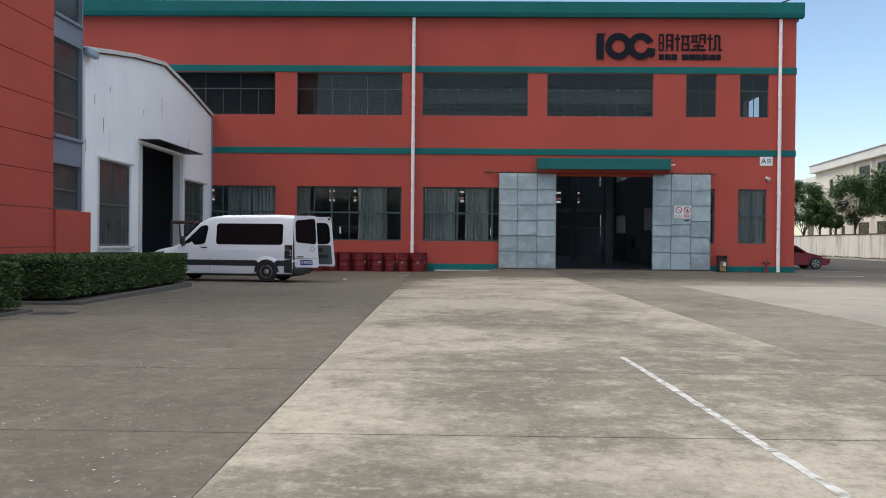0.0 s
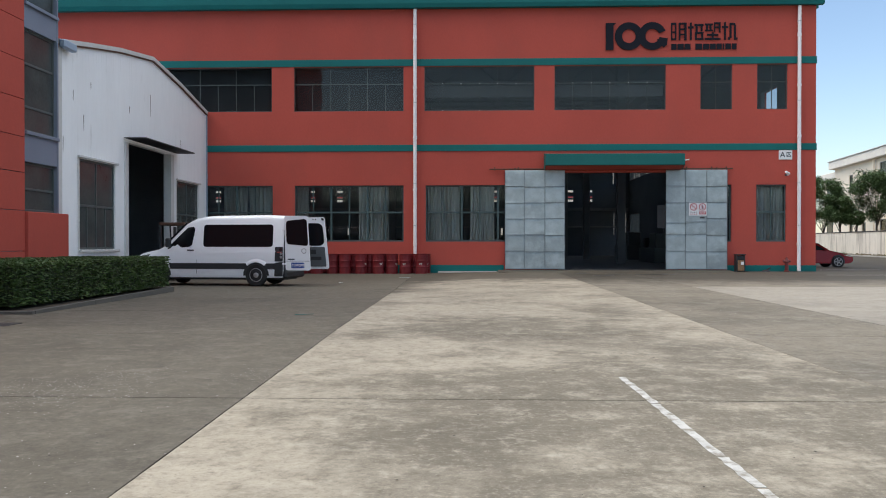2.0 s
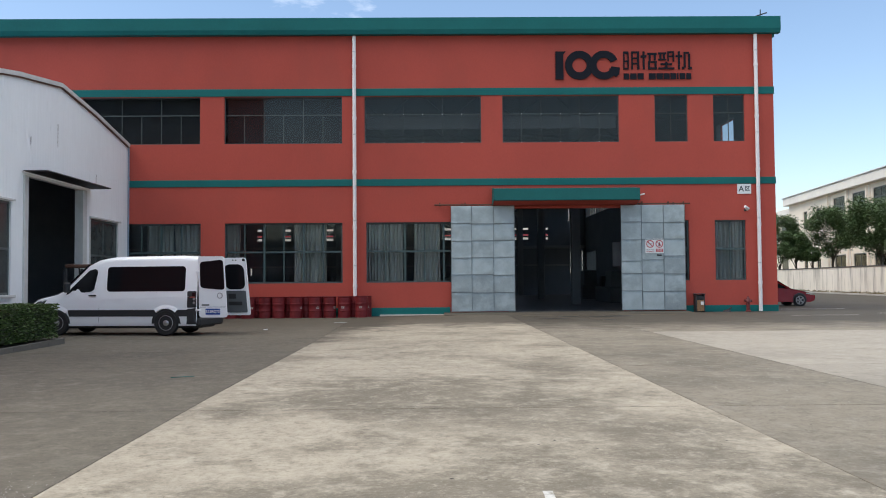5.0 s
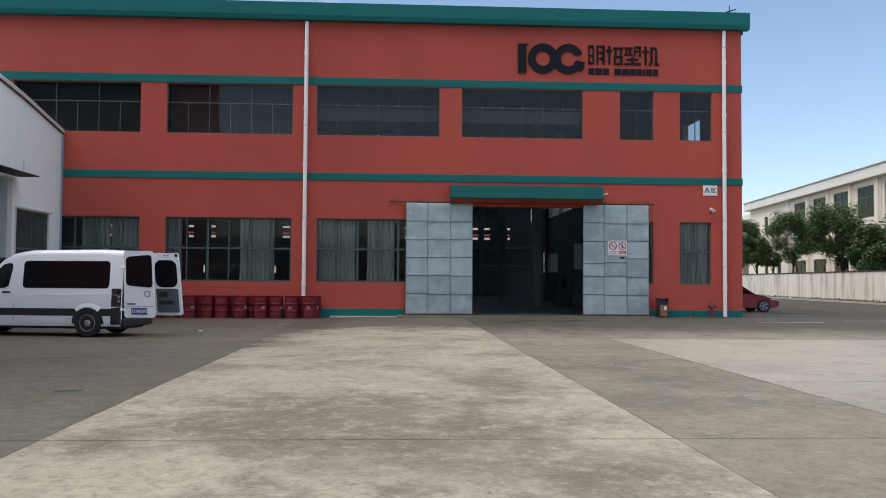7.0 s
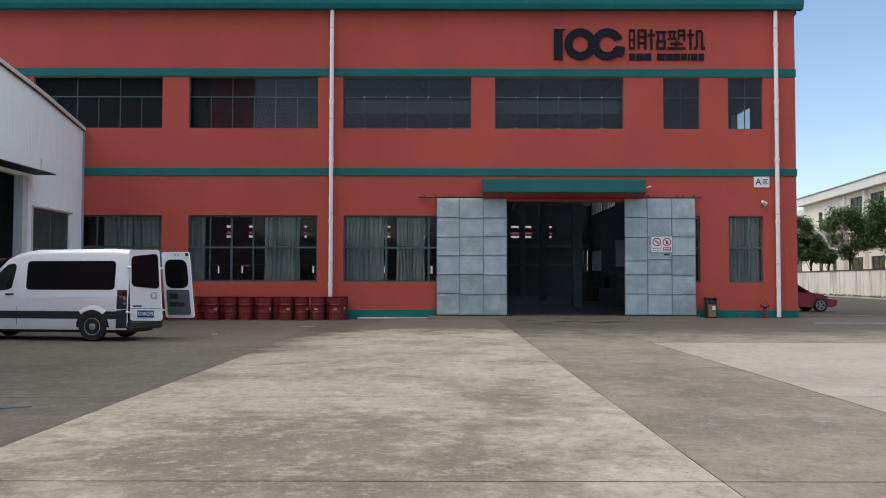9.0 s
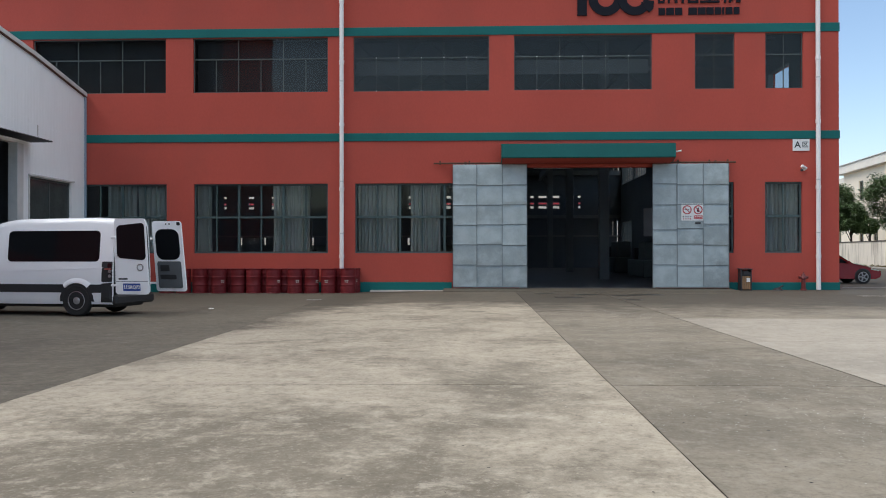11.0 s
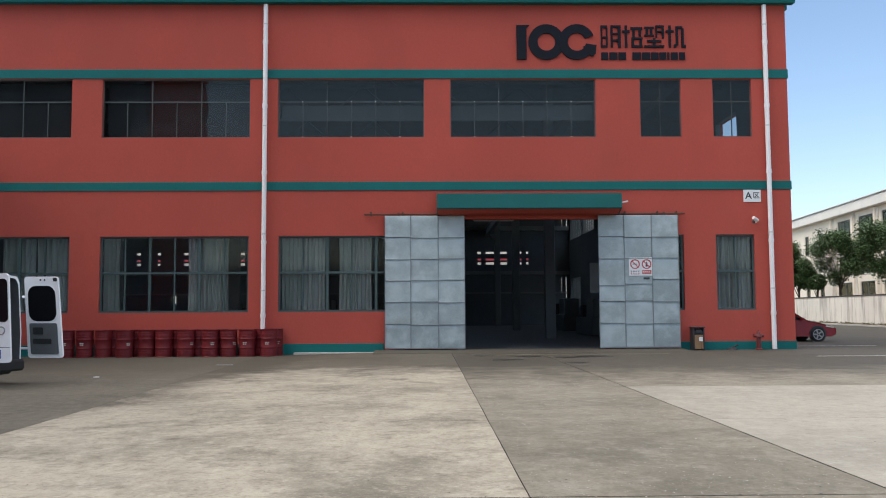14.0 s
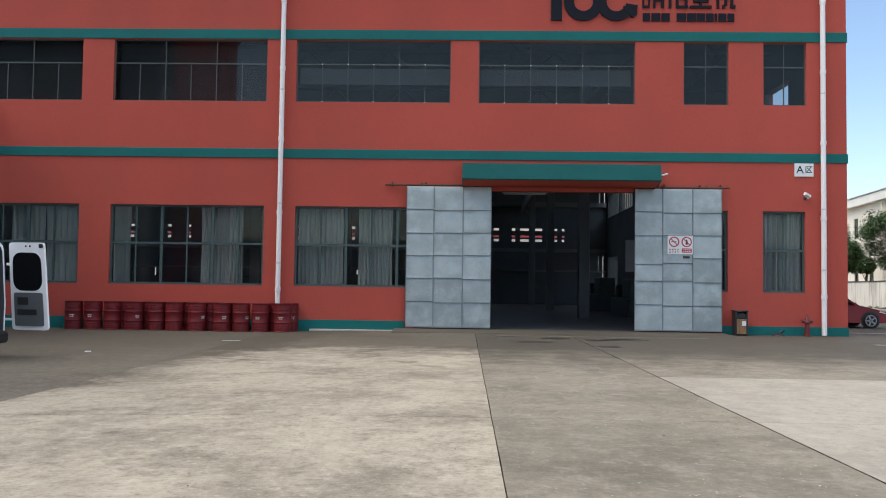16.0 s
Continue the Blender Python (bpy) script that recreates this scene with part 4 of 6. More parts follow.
DRUMS = [(-8.88, 41.9, 10), (-8.24, 41.95, 0), (-7.6, 42.0, 150), (-6.82, 41.85, 45), (-6.1, 42.0, 140), (-5.48, 41.95, 120), (-4.7, 41.9, 60), (-3.85, 41.9, 30), (-3.21, 41.95, 55), (-2.55, 41.92, -8), (-1.78, 41.85, -5),
         (-7.25, 42.3, 90), (-5.05, 42.33, 200), (-4.3, 42.33, 80), (-2.1, 42.33, 70), (-1.66, 42.33, 30), (-5.78, 42.33, 200), (-3.55, 42.33, 120), (-6.45, 42.33, 60)]
first = None
for x, y, r in DRUMS:
    place = pose(x, y, gz(x, y), 0, 0, r - 40) @ Matrix.Diagonal((1.02, 1.02, 1.06, 1))
    if first is None:
        first = drum(place)
    else:
        copy_thing(first, pose(x, y, gz(x, y), 0, 0, r - 40))

# ---- white shed ----
S_M = pose(-12.45, 0, 0, 0, 0, 90)
S0, S1 = 27.55, 42.6
sh_holes = [(29.0, 31.9, 1.15, 4.22), (32.95, 37.4, 0.02, 5.2), (38.35, 41.4, 1.15, 4.14)]
bm = wall_grid(bmesh.new(), S0, S1, -0.2, 6.0, sh_holes, 0.0, 0.2)
prism(bm, [(S0, 6.001), (S1, 6.001), (S1, 7.75), (38.7, 8.46), (35.5, 8.9), (32.2, 8.52), (29.7, 8.12), (S0, 7.75)], 0.0, 0.2)
shed_wall = solid("wall_shed", bm, WHITE_CLAD, "white sheet-clad shed wall with rust streaks", "wall", kind="structure", m=S_M)


def shed_top(u):
    pts = [(S0, 7.75), (29.7, 8.12), (32.2, 8.52), (35.5, 8.9), (38.7, 8.46), (S1, 7.75)]
    for (a, za), (b, zb) in zip(pts, pts[1:]):
        if a <= u <= b:
            return za + (zb - za) * (u - a) / (b - a)
    return 7.7


ribs = bmesh.new()
u = S0 + 0.15
while u < S1 - 0.05:
    spans = [(0.05, shed_top(u) - 0.06)]
    for a, b, c, d in sh_holes:
        if a - 0.1 < u < b + 0.1:
            spans = [(d + 0.1, spans[0][1])] + ([(0.05, c - 0.1)] if c > 0.5 else [])
    for a, b in spans:
        prism(ribs, [(u - 0.03, -0.002), (u - 0.014, -0.007), (u + 0.014, -0.007), (u + 0.03, -0.002)], a, b, axis=2)
    u += 0.205
rb = part("cladding_rib", ribs, WHITE_CLAD, shed_wall)
tagged(rb, kind="stuff")
shed_trim = thing("shed_trim", S_M, "blue-grey edge flashing and gutter of the white shed", "trim", kind="structure")
for a, b in ((S0, 29.7), (29.7, 32.2), (32.2, 35.5), (35.5, 38.7), (38.7, S1)):
    part("verge", prism(bmesh.new(), [(a, shed_top(a) - 0.05), (b, shed_top(b) - 0.05), (b, shed_top(b) + 0.1), (a, shed_top(a) + 0.1)], -0.09, -0.026), FRAME_WHITE, shed_trim)
    # dark strip under the verge: its rust and its shadow line in one colour
    part("verge_rust", prism(bmesh.new(), [(a, shed_top(a) - 0.1), (b, shed_top(b) - 0.1), (b, shed_top(b) - 0.052), (a, shed_top(a) - 0.052)], -0.07, -0.012), RUST, shed_trim, "rusty lower edge of the verge, darkened as its shadow line")
    part("roof_sheet", prism(bmesh.new(), [(a, shed_top(a) + 0.002), (b, shed_top(b) + 0.002), (b, shed_top(b) + 0.06), (a, shed_top(a) + 0.06)], -0.02, 17.0), TRIM_BLUE, shed_trim)
part("corner_flashing", box(bmesh.new(), S1 - 0.12, S1 + 0.03, -0.05, -0.025, 0, 7.7), TRIM_BLUE, shed_trim)
part("corner_flashing", box(bmesh.new(), S0 - 0.03, S0 + 0.2, -0.05, -0.025, 0, 7.7), FRAME_WHITE, shed_trim)
part("gutter_end", box(bmesh.new(), S0 - 0.1, S0 + 0.75, -0.3, -0.1, 7.55, 7.82, 0.04), TRIM_BLUE, shed_trim)
solid("wall_shed_lining", box(bmesh.new(), -30, -12.6, S1 - 0.25, S1 - 0.1, 0.04, 7.6), INNER_STEEL, "dim grey inner wall of the shed", "wall", kind="structure")
solid("wall_shed_side", box(bmesh.new(), -30, -12.6, S0 + 0.01, S0 + 0.15, 0, 7.6), WHITE_CLAD, "white clad side wall of the shed", "wall", kind="structure")
solid("wall_shed_back", box(bmesh.new(), -30.2, -30.02, S0, S1, 0, 8.8), INNER_WALL, "grey rear wall inside the shed", "wall", kind="structure")
solid("floor_shed", box(bmesh.new(), -30, -12.66, S0 + 0.16, S1 - 0.1, -0.03, 0.03), INNER_FLOOR, "dark shed floor", "floor", kind="structure")
for k, (a, b, c, d) in enumerate((sh_holes[0], sh_holes[2])):
    window("window_%d" % (12 + k), S_M, a, b, c, d, 0.06, [(c, 2.65, [a + (b - a) * 0.25, (a + b) / 2, a + (b - a) * 0.75]), (2.65, d, [(a + b) / 2])], FRAME_DARK, DUSTY_PANE,
           "dark steel-framed shed window in white wall", bar=0.06)
    part("window_sill", box(bmesh.new(), a - 0.1, b + 0.1, -0.14, -0.03, c - 0.09, c - 0.004, 0.01), FRAME_WHITE, bpy.data.objects["window_%d" % (12 + k)])
for a, b, c, d in (sh_holes[0], sh_holes[2]):
    part("head_flashing", box(bmesh.new(), a - 0.12, b + 0.12, -0.1, -0.012, d + 0.02, d + 0.09, 0.008), FRAME_WHITE, shed_trim)
    part("side_flashing", box(bmesh.new(), a - 0.1, a - 0.01, -0.03, -0.01, c, d + 0.019), FRAME_WHITE, shed_trim)
# dark rust runs down the cladding
for u, z, h in ((29.35, 5.7, 0.55), (28.6, 6.4, 0.35), (35.3, 7.4, 0.9), (29.9, 6.9, 0.25), (33.2, 6.6, 0.3), (38.9, 6.0, 0.4), (27.9, 4.8, 0.5)):
    bm = bmesh.new()
    prism(bm, [(u - 0.016, z), (u + 0.018, z + 0.02), (u + 0.022, z - h * 0.3), (u + 0.008, z - h), (u - 0.012, z - h * 0.8)], -0.0115, -0.0095)
    part("rust_run", bm, RUST, shed_wall, "thin dark rust run")
door_frame = thing("shed_doorway", S_M, "white framed tall open doorway of the shed", "doorway", kind="structure")
part("jamb", box(bmesh.new(), 37.36, 37.75, -0.12, 0.21, 0.035, 5.2, 0.01), FRAME_WHITE, door_frame)
part("jamb", box(bmesh.new(), 32.7, 32.99, -0.06, 0.21, 0.035, 5.2, 0.01), FRAME_WHITE, door_frame)
shed_canopy = thing("shed_canopy", S_M, "thin dark corrugated canopy over shed doorway", "canopy")
bm = bmesh.new()
wave = [(32.6 + k * 0.11, 5.34 + (0.03 if k % 2 else 0.0)) for k in range(53)]
prism(bm, wave + [(u, z - 0.02) for u, z in wave[::-1]], -0.85, -0.03)
part("sheet", bm, STEEL, shed_canopy)
for y, rz in ((34.0, 0), (39.5, 90)):
    machine(-19.0, y, rz, 4, 1.8)

def forklift(m):
    f = thing("forklift", m, "dark brown forklift parked before the shed doorway behind the van", "forklift")
    bm = box(bmesh.new(), -0.55, 0.55, -0.2, 1.5, 0.3, 1.0, 0.06)
    part("body", bm, RUST, f)
    part("counterweight", prism(bmesh.new(), [(1.5, 0.25), (1.95, 0.35), (1.95, 1.0), (1.5, 1.08)], -0.53, 0.53, axis=0), STEEL, f)
    part("seat", box(bmesh.new(), -0.25, 0.25, 0.75, 1.2, 1.0, 1.12, 0.04), BLACK_PLASTIC, f)
    part("seat_back", box(bmesh.new(), -0.24, 0.24, 1.18, 1.28, 1.1, 1.55, 0.04), BLACK_PLASTIC, f)
    for x in (-0.48, 0.48):
        part("guard_post", tube(bmesh.new(), look((x, -0.05, 1.0), (x, 0.15, 2.1)) @ pose(0, 0, 0, 180), 0.03, 0.03, 1.12, 8), BLACK_PLASTIC, f)
        part("guard_post", tube(bmesh.new(), look((x, 1.45, 1.0), (x, 1.25, 2.1)) @ pose(0, 0, 0, 180), 0.03, 0.03, 1.12, 8), BLACK_PLASTIC, f)
        for y, r in ((0.1, 0.33), (1.5, 0.27)):
            side = 1 if x > 0 else -1
            part("wheel", lathe(bmesh.new(), pose(x * 1.12, y, r, 0, 90 * side, 0), [(0.12, -0.1), (r - 0.03, -0.1), (r, -0.06), (r, 0.06), (r - 0.03, 0.1), (0.12, 0.08)], 20), TYRE, f, smooth=True)
        part("mast_rail", box(bmesh.new(), x * 0.62 - 0.05, x * 0.62 + 0.05, -0.42, -0.3, 0.06, 2.02, 0.01), BLACK_PLASTIC, f)
        part("fork", box(bmesh.new(), x * 0.5 - 0.05, x * 0.5 + 0.05, -1.4, -0.43, 0.06, 0.1, 0.008), STEEL, f)
    part("overhead_guard", box(bmesh.new(), -0.52, 0.52, 0.08, 1.33, 2.08, 2.2, 0.03), RUST, f, "rust-brown overhead guard")
    return f


forklift(pose(-11.36, 34.6, 0))

# ---- red annex with grey window strip ----
ANX = -12.17
annex = thing("annex_building", Matrix(), "red panelled office annex with grey window strip", "building", kind="structure")
part("core", box(bmesh.new(), -34, ANX - 0.06, 12.6, 25.02, 0, 19.1), GREY_PANEL, annex)
zs = [0.0, 1.15, 2.31, 3.4, 4.42, 5.5, 6.62, 7.75, 8.9, 10.05, 11.2, 12.35, 13.5, 14.65, 15.8, 16.95, 18.1, 19.2]
for z0, z1 in zip(zs, zs[1:]):
    for y0, y1 in ((12.56, 18.8), (18.8, 25.06)):
        part("panel", box(bmesh.new(), ANX - 0.06, ANX, y0 + 0.006, y1 - 0.006, z0 + 0.008, z1 - 0.008, 0.006), RED, annex)
part("core", box(bmesh.new(), -34, ANX - 0.22, 25.021, 27.5, 0, 19.1), STEEL, annex)
part("plinth_block", box(bmesh.new(), ANX - 0.2, ANX + 0.09, 25.07, 27.52, 0, 2.29, 0.015), RED, annex)
for z0, z1 in ((3.73, 4.62), (7.6, 8.35), (11.2, 12.2), (15.0, 15.9), (18.4, 19.1)):
    part("spandrel", box(bmesh.new(), ANX - 0.2, ANX - 0.02, 25.08, 27.0, z0, z1, 0.01), GREY_PANEL, annex, "blue-grey spandrel panel")
    part("ledge", box(bmesh.new(), ANX - 0.019, ANX + 0.06, 25.08, 27.02, z1 - 0.1, z1, 0.01), GREY_PANEL, annex)
part("corner_post", box(bmesh.new(), ANX - 0.2, ANX - 0.01, 27.001, 27.08, 2.3, 19.1), GREY_PANEL, annex)
A_M = pose(ANX - 0.12, 0, 0, 0, 0, 90)
for k, (z0, z1, bars) in enumerate(((2.31, 3.73, [2.95]), (4.62, 7.6, [5.35, 6.6]), (8.35, 11.2, [9.3, 10.3]), (12.2, 15.0, [13.1, 14.1]), (15.9, 18.4, [16.8, 17.6]))):
    edges = [z0, *bars, z1]
    window("window_%d" % ((14, 15, 16, 18, 19)[k]), A_M, 25.08, 27.0, z0, z1, 0.0, [(a, b, []) for a, b in zip(edges, edges[1:])], FRAME_DARK, DUSTY_PANE, "dark glazed window strip of the annex", bar=0.05)

# ---- boundary wall, neighbouring building ----
N_M = pose(51.8, 92.3, 0, 0, 0, 263.77)
u_holes = []
for s in (19.2, 12.65, 6.25, -0.2, -6.7, -13.2, -19.7, -26.2, -32.7):
    u_holes += [(-s - 4.1, -s, 8.6, 12.0), (-s - 4.1, -s, 5.4, 7.6), (-s - 4.1, -s, 2.8, 4.5)]
for s in (33.9, 28.5):
    u_holes += [(-s - 1.65, -s, 8.6, 11.2), (-s - 1.65, -s, 2.8, 4.2)]
neighbour = thing("neighbour_building", N_M, "cream three-storey building behind the boundary wall", "building", kind="structure")
part("wall", wall_grid(bmesh.new(), -42.2, 45, 0, 12.6, u_holes, 0.0, 0.35), CREAM, neighbour)
part("end_wall", box(bmesh.new(), -42.2, -41.85, 0.36, 16, 0, 12.6), CREAM, neighbour)
# solid dark box behind the panes: the rooms' shade put into its colour
part("core", box(bmesh.new(), -41.8, 45, 1.6, 16, 0, 12.5), STEEL, neighbour, "dark box standing in for the shade of unlit rooms")
part("parapet", box(bmesh.new(), -42.9, 45, -0.75, 16.5, 12.61, 13.75, 0.06), CREAM_TRIM, neighbour)
part("coping", box(bmesh.new(), -43.0, 45, -0.9, 16.6, 13.751, 13.9, 0.03), FRAME_WHITE, neighbour)
for s in (24.8, 17.9, 11.5, 5.1, -1.6, -8, -14.5):
    part("pilaster", box(bmesh.new(), -s - 0.3, -s + 0.1, -0.3, -0.003, 0, 12.6, 0.02), CREAM, neighbour)
    part("rain_pipe", tube(bmesh.new(), pose(-s + 0.4, -0.12, 0), 0.09, 0.09, 12.6, 8), CREAM_TRIM, neighbour)
for a, b, c, d in u_holes:
    w = part("window", wall_grid(bmesh.new(), a, b, c, d, [(p, q, c + 0.1, d - 0.1) for p, q in ((a + 0.1, (a + b) / 2 - 0.06), ((a + b) / 2 + 0.06, b - 0.1))], 0.12, 0.2), FRAME_DARK, neighbour)
    g = part("pane", box(bmesh.new(), a + 0.05, b - 0.05, 0.155, 0.162, c + 0.05, d - 0.05), PANE, w)
    if d - c > 2.4 and b - a > 3:
        part("transom", box(bmesh.new(), a + 0.1, b - 0.1, 0.11, 0.19, d - 1.25, d - 1.1), FRAME_DARK, w)
        part("blind", box(bmesh.new(), a + 0.1, b - 0.1, 0.3, 0.32, d - 1.5 - 0.6 * ((int(a) * 7) % 3), d - 0.1), PLAIN_WHITE, w, "pale roller blind")
part("roof_fan", lathe(bmesh.new(), pose(-30.5, 3, 13.9), [(0.5, 0), (0.5, 0.5), (1.4, 0.6), (1.4, 0.8), (0.3, 0.95)], 14), STEEL, neighbour)
wing = thing("rear_wing", N_M, "cream rear wing of the neighbouring building", "building", kind="structure")
part("wall", box(bmesh.new(), -66, -43.2, 5, 18, 0, 12.4), CREAM, wing)
part("parapet", box(bmesh.new(), -66, -43.15, 4.5, 18.5, 12.401, 13.5, 0.05), CREAM_TRIM, wing)
for k in range(4):
    for z0 in (2.8, 8.4):
        part("window", box(bmesh.new(), -47.8 - 5.2 * k, -44.4 - 5.2 * k, 4.93, 4.99, z0, z0 + 2.4, 0.01), DARK_GLASS, wing)

F_M = pose(39.85, 75.0, 0, 0, 0, 263.5)
fence = thing("boundary_wall", F_M, "rain-streaked white rendered boundary wall with dark coping", "wall", kind="structure")
for k in range(17):
    u0 = -63 + 7 * k
    part("wall_bay", box(bmesh.new(), u0 + 0.004, u0 + 6.996, 0, 0.24, -0.2, 2.5), FENCE, fence)
    part("coping", box(bmesh.new(), u0, u0 + 6.995, -0.06, 0.3, 2.501, 2.6, 0.015), COPING, fence)
for k in range(37):
    part("kerb", box(bmesh.new(), -63 + 3 * k, -60.02 + 3 * k, -1.55, -1.4, -0.2, 0.13, 0.02), KERB, fence)
part("verge", box(bmesh.new(), -63, 48, -1.39, -0.01, -0.2, 0.08), SOIL, fence)

# ---- leaves, hedge, trees ----
def leaf_cloud(bm, centre, radii, count, size, rng, shell=0.55):
    """Small two-triangle leaves scattered through an ellipsoid, denser outside."""
    for _ in range(count):
        d = Vector((rng.gauss(0, 1), rng.gauss(0, 1), rng.gauss(0, 1))).normalized()
        r = shell + (1 - shell) * rng.random() ** 0.7
        p = Vector(centre) + Vector((d.x * radii[0], d.y * radii[1], d.z * radii[2])) * r
        t = Matrix.Rotation(rng.random() * 6.3, 4, "Z") @ Matrix.Rotation(rng.uniform(-1.1, 1.1), 4, "X") @ Matrix.Rotation(rng.random() * 6.3, 4, "Z")
        s = size * rng.uniform(0.6, 1.3)
        vs = [bm.verts.new(p + t @ Vector(q)) for q in ((-s * 0.5, 0, 0), (0, -s * 0.28, s * 0.06), (s * 0.5, 0, 0), (0, s * 0.28, s * 0.06))]
        bm.faces.new(vs)


def raw(name, bm, material, parent):
    me = bpy.data.meshes.new(name)
    bm.to_mesh(me)
    bm.free()
    me.materials.append(material)
    ob = new(name, me)
    ob.parent = parent
    return ob


def tree(x, y, height, crown_z, radius, seed, label, bushy=1.0):
    rng = random.Random(seed)
    t = thing("tree", pose(x, y, 0), label, "tree", "trees behind the wall")
    bm = bmesh.new()
    tube(bm, pose(0, 0, 0), 0.16, 0.09, crown_z, 10)
    tips = []
    for k in range(9):
        a = k * 2.4 + rng.random()
        up = Vector((math.cos(a) * radius * rng.uniform(0.35, 0.75), math.sin(a) * radius * rng.uniform(0.35, 0.75), rng.uniform(0.2, 0.95) * (height - crown_z)))
        base = Vector((0, 0, crown_z * rng.uniform(0.72, 1.0)))
        tip = Vector((0, 0, crown_z)) + up
        tube(bm, look(base, tip) @ pose(0, 0, 0, 180), 0.06, 0.015, (tip - base).length, 6)
        tips.append(tip)
    part("trunk", bm, BARK, t)
    bm = bmesh.new()
    mid = (crown_z + height) / 2
    for tip in tips:
        leaf_cloud(bm, tip, (radius * 0.42, radius * 0.42, radius * 0.36), int(650 * bushy), 0.24, rng, 0.25)
    for k in range(24):
        d = Vector((rng.gauss(0, 1), rng.gauss(0, 1), rng.gauss(0, 0.8))).normalized()
        c = Vector((0, 0, mid)) + Vector((d.x * radius * 0.72, d.y * radius * 0.72, d.z * (height - crown_z) * 0.4))
        q = rng.uniform(0.22, 0.42) * radius
        leaf_cloud(bm, c, (q, q, q * 0.85), int(650 * bushy), 0.22, rng, 0.25)
    crown = raw("crown", bm, LEAF, t)
    return t


rng = random.Random(77)
bm = bmesh.new()
for k in range(420):
    u = rng.uniform(-45, 40)
    q = rng.uniform(0.12, 0.4)
    leaf_cloud(bm, (u, rng.uniform(-1.3, -0.15), 0.1), (q * 1.3, q * 0.6, q * 0.6), 26, 0.16, rng, 0.1)
weeds = raw("verge_weeds", bm, WEED, None)
weeds.matrix_world = F_M
tagged(weeds, "dry green-brown weeds along the foot of the boundary wall", "weeds", kind="stuff")


def along(s, off):
    """A place s metres along the neighbouring building's front and off metres before it."""
    p = Matrix(N_M) @ Vector((-s, -off, 0))
    return p.x, p.y


TREES = [(4.6, 9.2, 4.0, 3.4), (-8.4, 8.8, 3.8, 3.4), (17.4, 7.2, 3.6, 1.9), (24.5, 10.8, 3.2, 2.9), (-17, 5.0, 1.8, 2.0), (-23.5, 7.8, 3.4, 2.8), (11.2, 5.2, 3.4, 0.9), (-14.2, 6.6, 2.2, 1.8), (-33, 8.5, 3.6, 2.9)]
for k, (s, h, cz, r) in enumerate(TREES):
    tree(*along(s, 6.67), h, cz, r, 40 + k, "leafy dark green camphor tree behind the boundary wall")


def hedge(x0, x1, y0, y1, h, seed):
    rng = random.Random(seed)
    hg = thing("hedge", pose(x0, y0, 0), "clipped dark green box hedge in a kerbed bed", "hedge", "clipped hedges")
    lx, ly = x1 - x0, y1 - y0
    # near-black green box: the shade between the leaves put into its colour
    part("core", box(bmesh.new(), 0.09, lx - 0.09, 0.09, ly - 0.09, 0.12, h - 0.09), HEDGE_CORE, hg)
    bm = bmesh.new()
    faces = [("t", lx * ly), ("x", ly * h), ("y", lx * h), ("b", lx * h)]
    for f, area in faces:
        for _ in range(int(area * (720 if f != "t" else 560))):
            a, b = rng.random(), rng.random()
            dep = abs(rng.gauss(0, 0.05))
            if f == "t":
                p = Vector((a * lx, b * ly, h - dep + 0.05 * noise.noise((a * lx * 1.5, b * ly * 1.5, seed))))
            elif f == "x":
                p = Vector((lx - dep + 0.06 * noise.noise((a * ly * 1.5, b * 2, seed)), a * ly, 0.08 + b * (h - 0.08)))
            elif f == "y":
                p = Vector((a * lx, dep, 0.08 + b * (h - 0.08)))
            else:
                p = Vector((a * lx, ly - dep, 0.08 + b * (h - 0.08)))
            t = Matrix.Rotation(rng.random() * 6.3, 4, "Z") @ Matrix.Rotation(rng.uniform(-1.3, 1.3), 4, "X")
            s = rng.uniform(0.024, 0.055)
            vs = [bm.verts.new(p + t @ Vector(q)) for q in ((-s, 0, 0), (0, -s * 0.55, 0.01), (s, 0, 0), (0, s * 0.55, 0.01))]
            bm.faces.new(vs)
    raw("foliage", bm, HEDGE_LEAF, hg)
    return hg


hedge(-11.8, -8.5, 17.8, 26.5, 0.97, 5)
hedge(-11.8, -8.1, 9.3, 15.35, 0.95, 6)
bed = thing("hedge_bed", Matrix(), "low concrete kerb round the hedge beds", "kerb", kind="structure")
for y0, y1, x0, x1 in ((17.42, 26.75, -7.93, -8.42), (8.9, 15.55, -7.86, -7.98)):
    part("soil", prism(bmesh.new(), [(-12.07, y0 + 0.13), (x0 - 0.13, y0 + 0.13), (x1 - 0.13, y1 - 0.13), (-12.07, y1 - 0.13)], -0.2, 0.02, axis=2), SOIL, bed)
    n = round(y1 - y0)
    for k in range(n):
        ya, yb = y0 + 0.13 + (y1 - y0 - 0.26) * k / n, y0 + 0.12 + (y1 - y0 - 0.26) * (k + 1) / n
        xa, xb = x0 + (x1 - x0) * (ya - y0) / (y1 - y0), x0 + (x1 - x0) * (yb - y0) / (y1 - y0)
        part("kerb", prism(bmesh.new(), [(xa - 0.13, ya), (xa, ya), (xb, yb), (xb - 0.13, yb)], -0.2, 0.045, axis=2), GROUND, bed)
    for yk, xe in ((y0, x0), (y1 - 0.13, x1)):
        for k in range(4):
            w = (xe + 12.07) / 4
            part("kerb", box(bmesh.new(), -12.07 + k * w, -12.08 + (k + 1) * w, yk, yk + 0.12, -0.2, 0.045, 0.012), GROUND, bed)
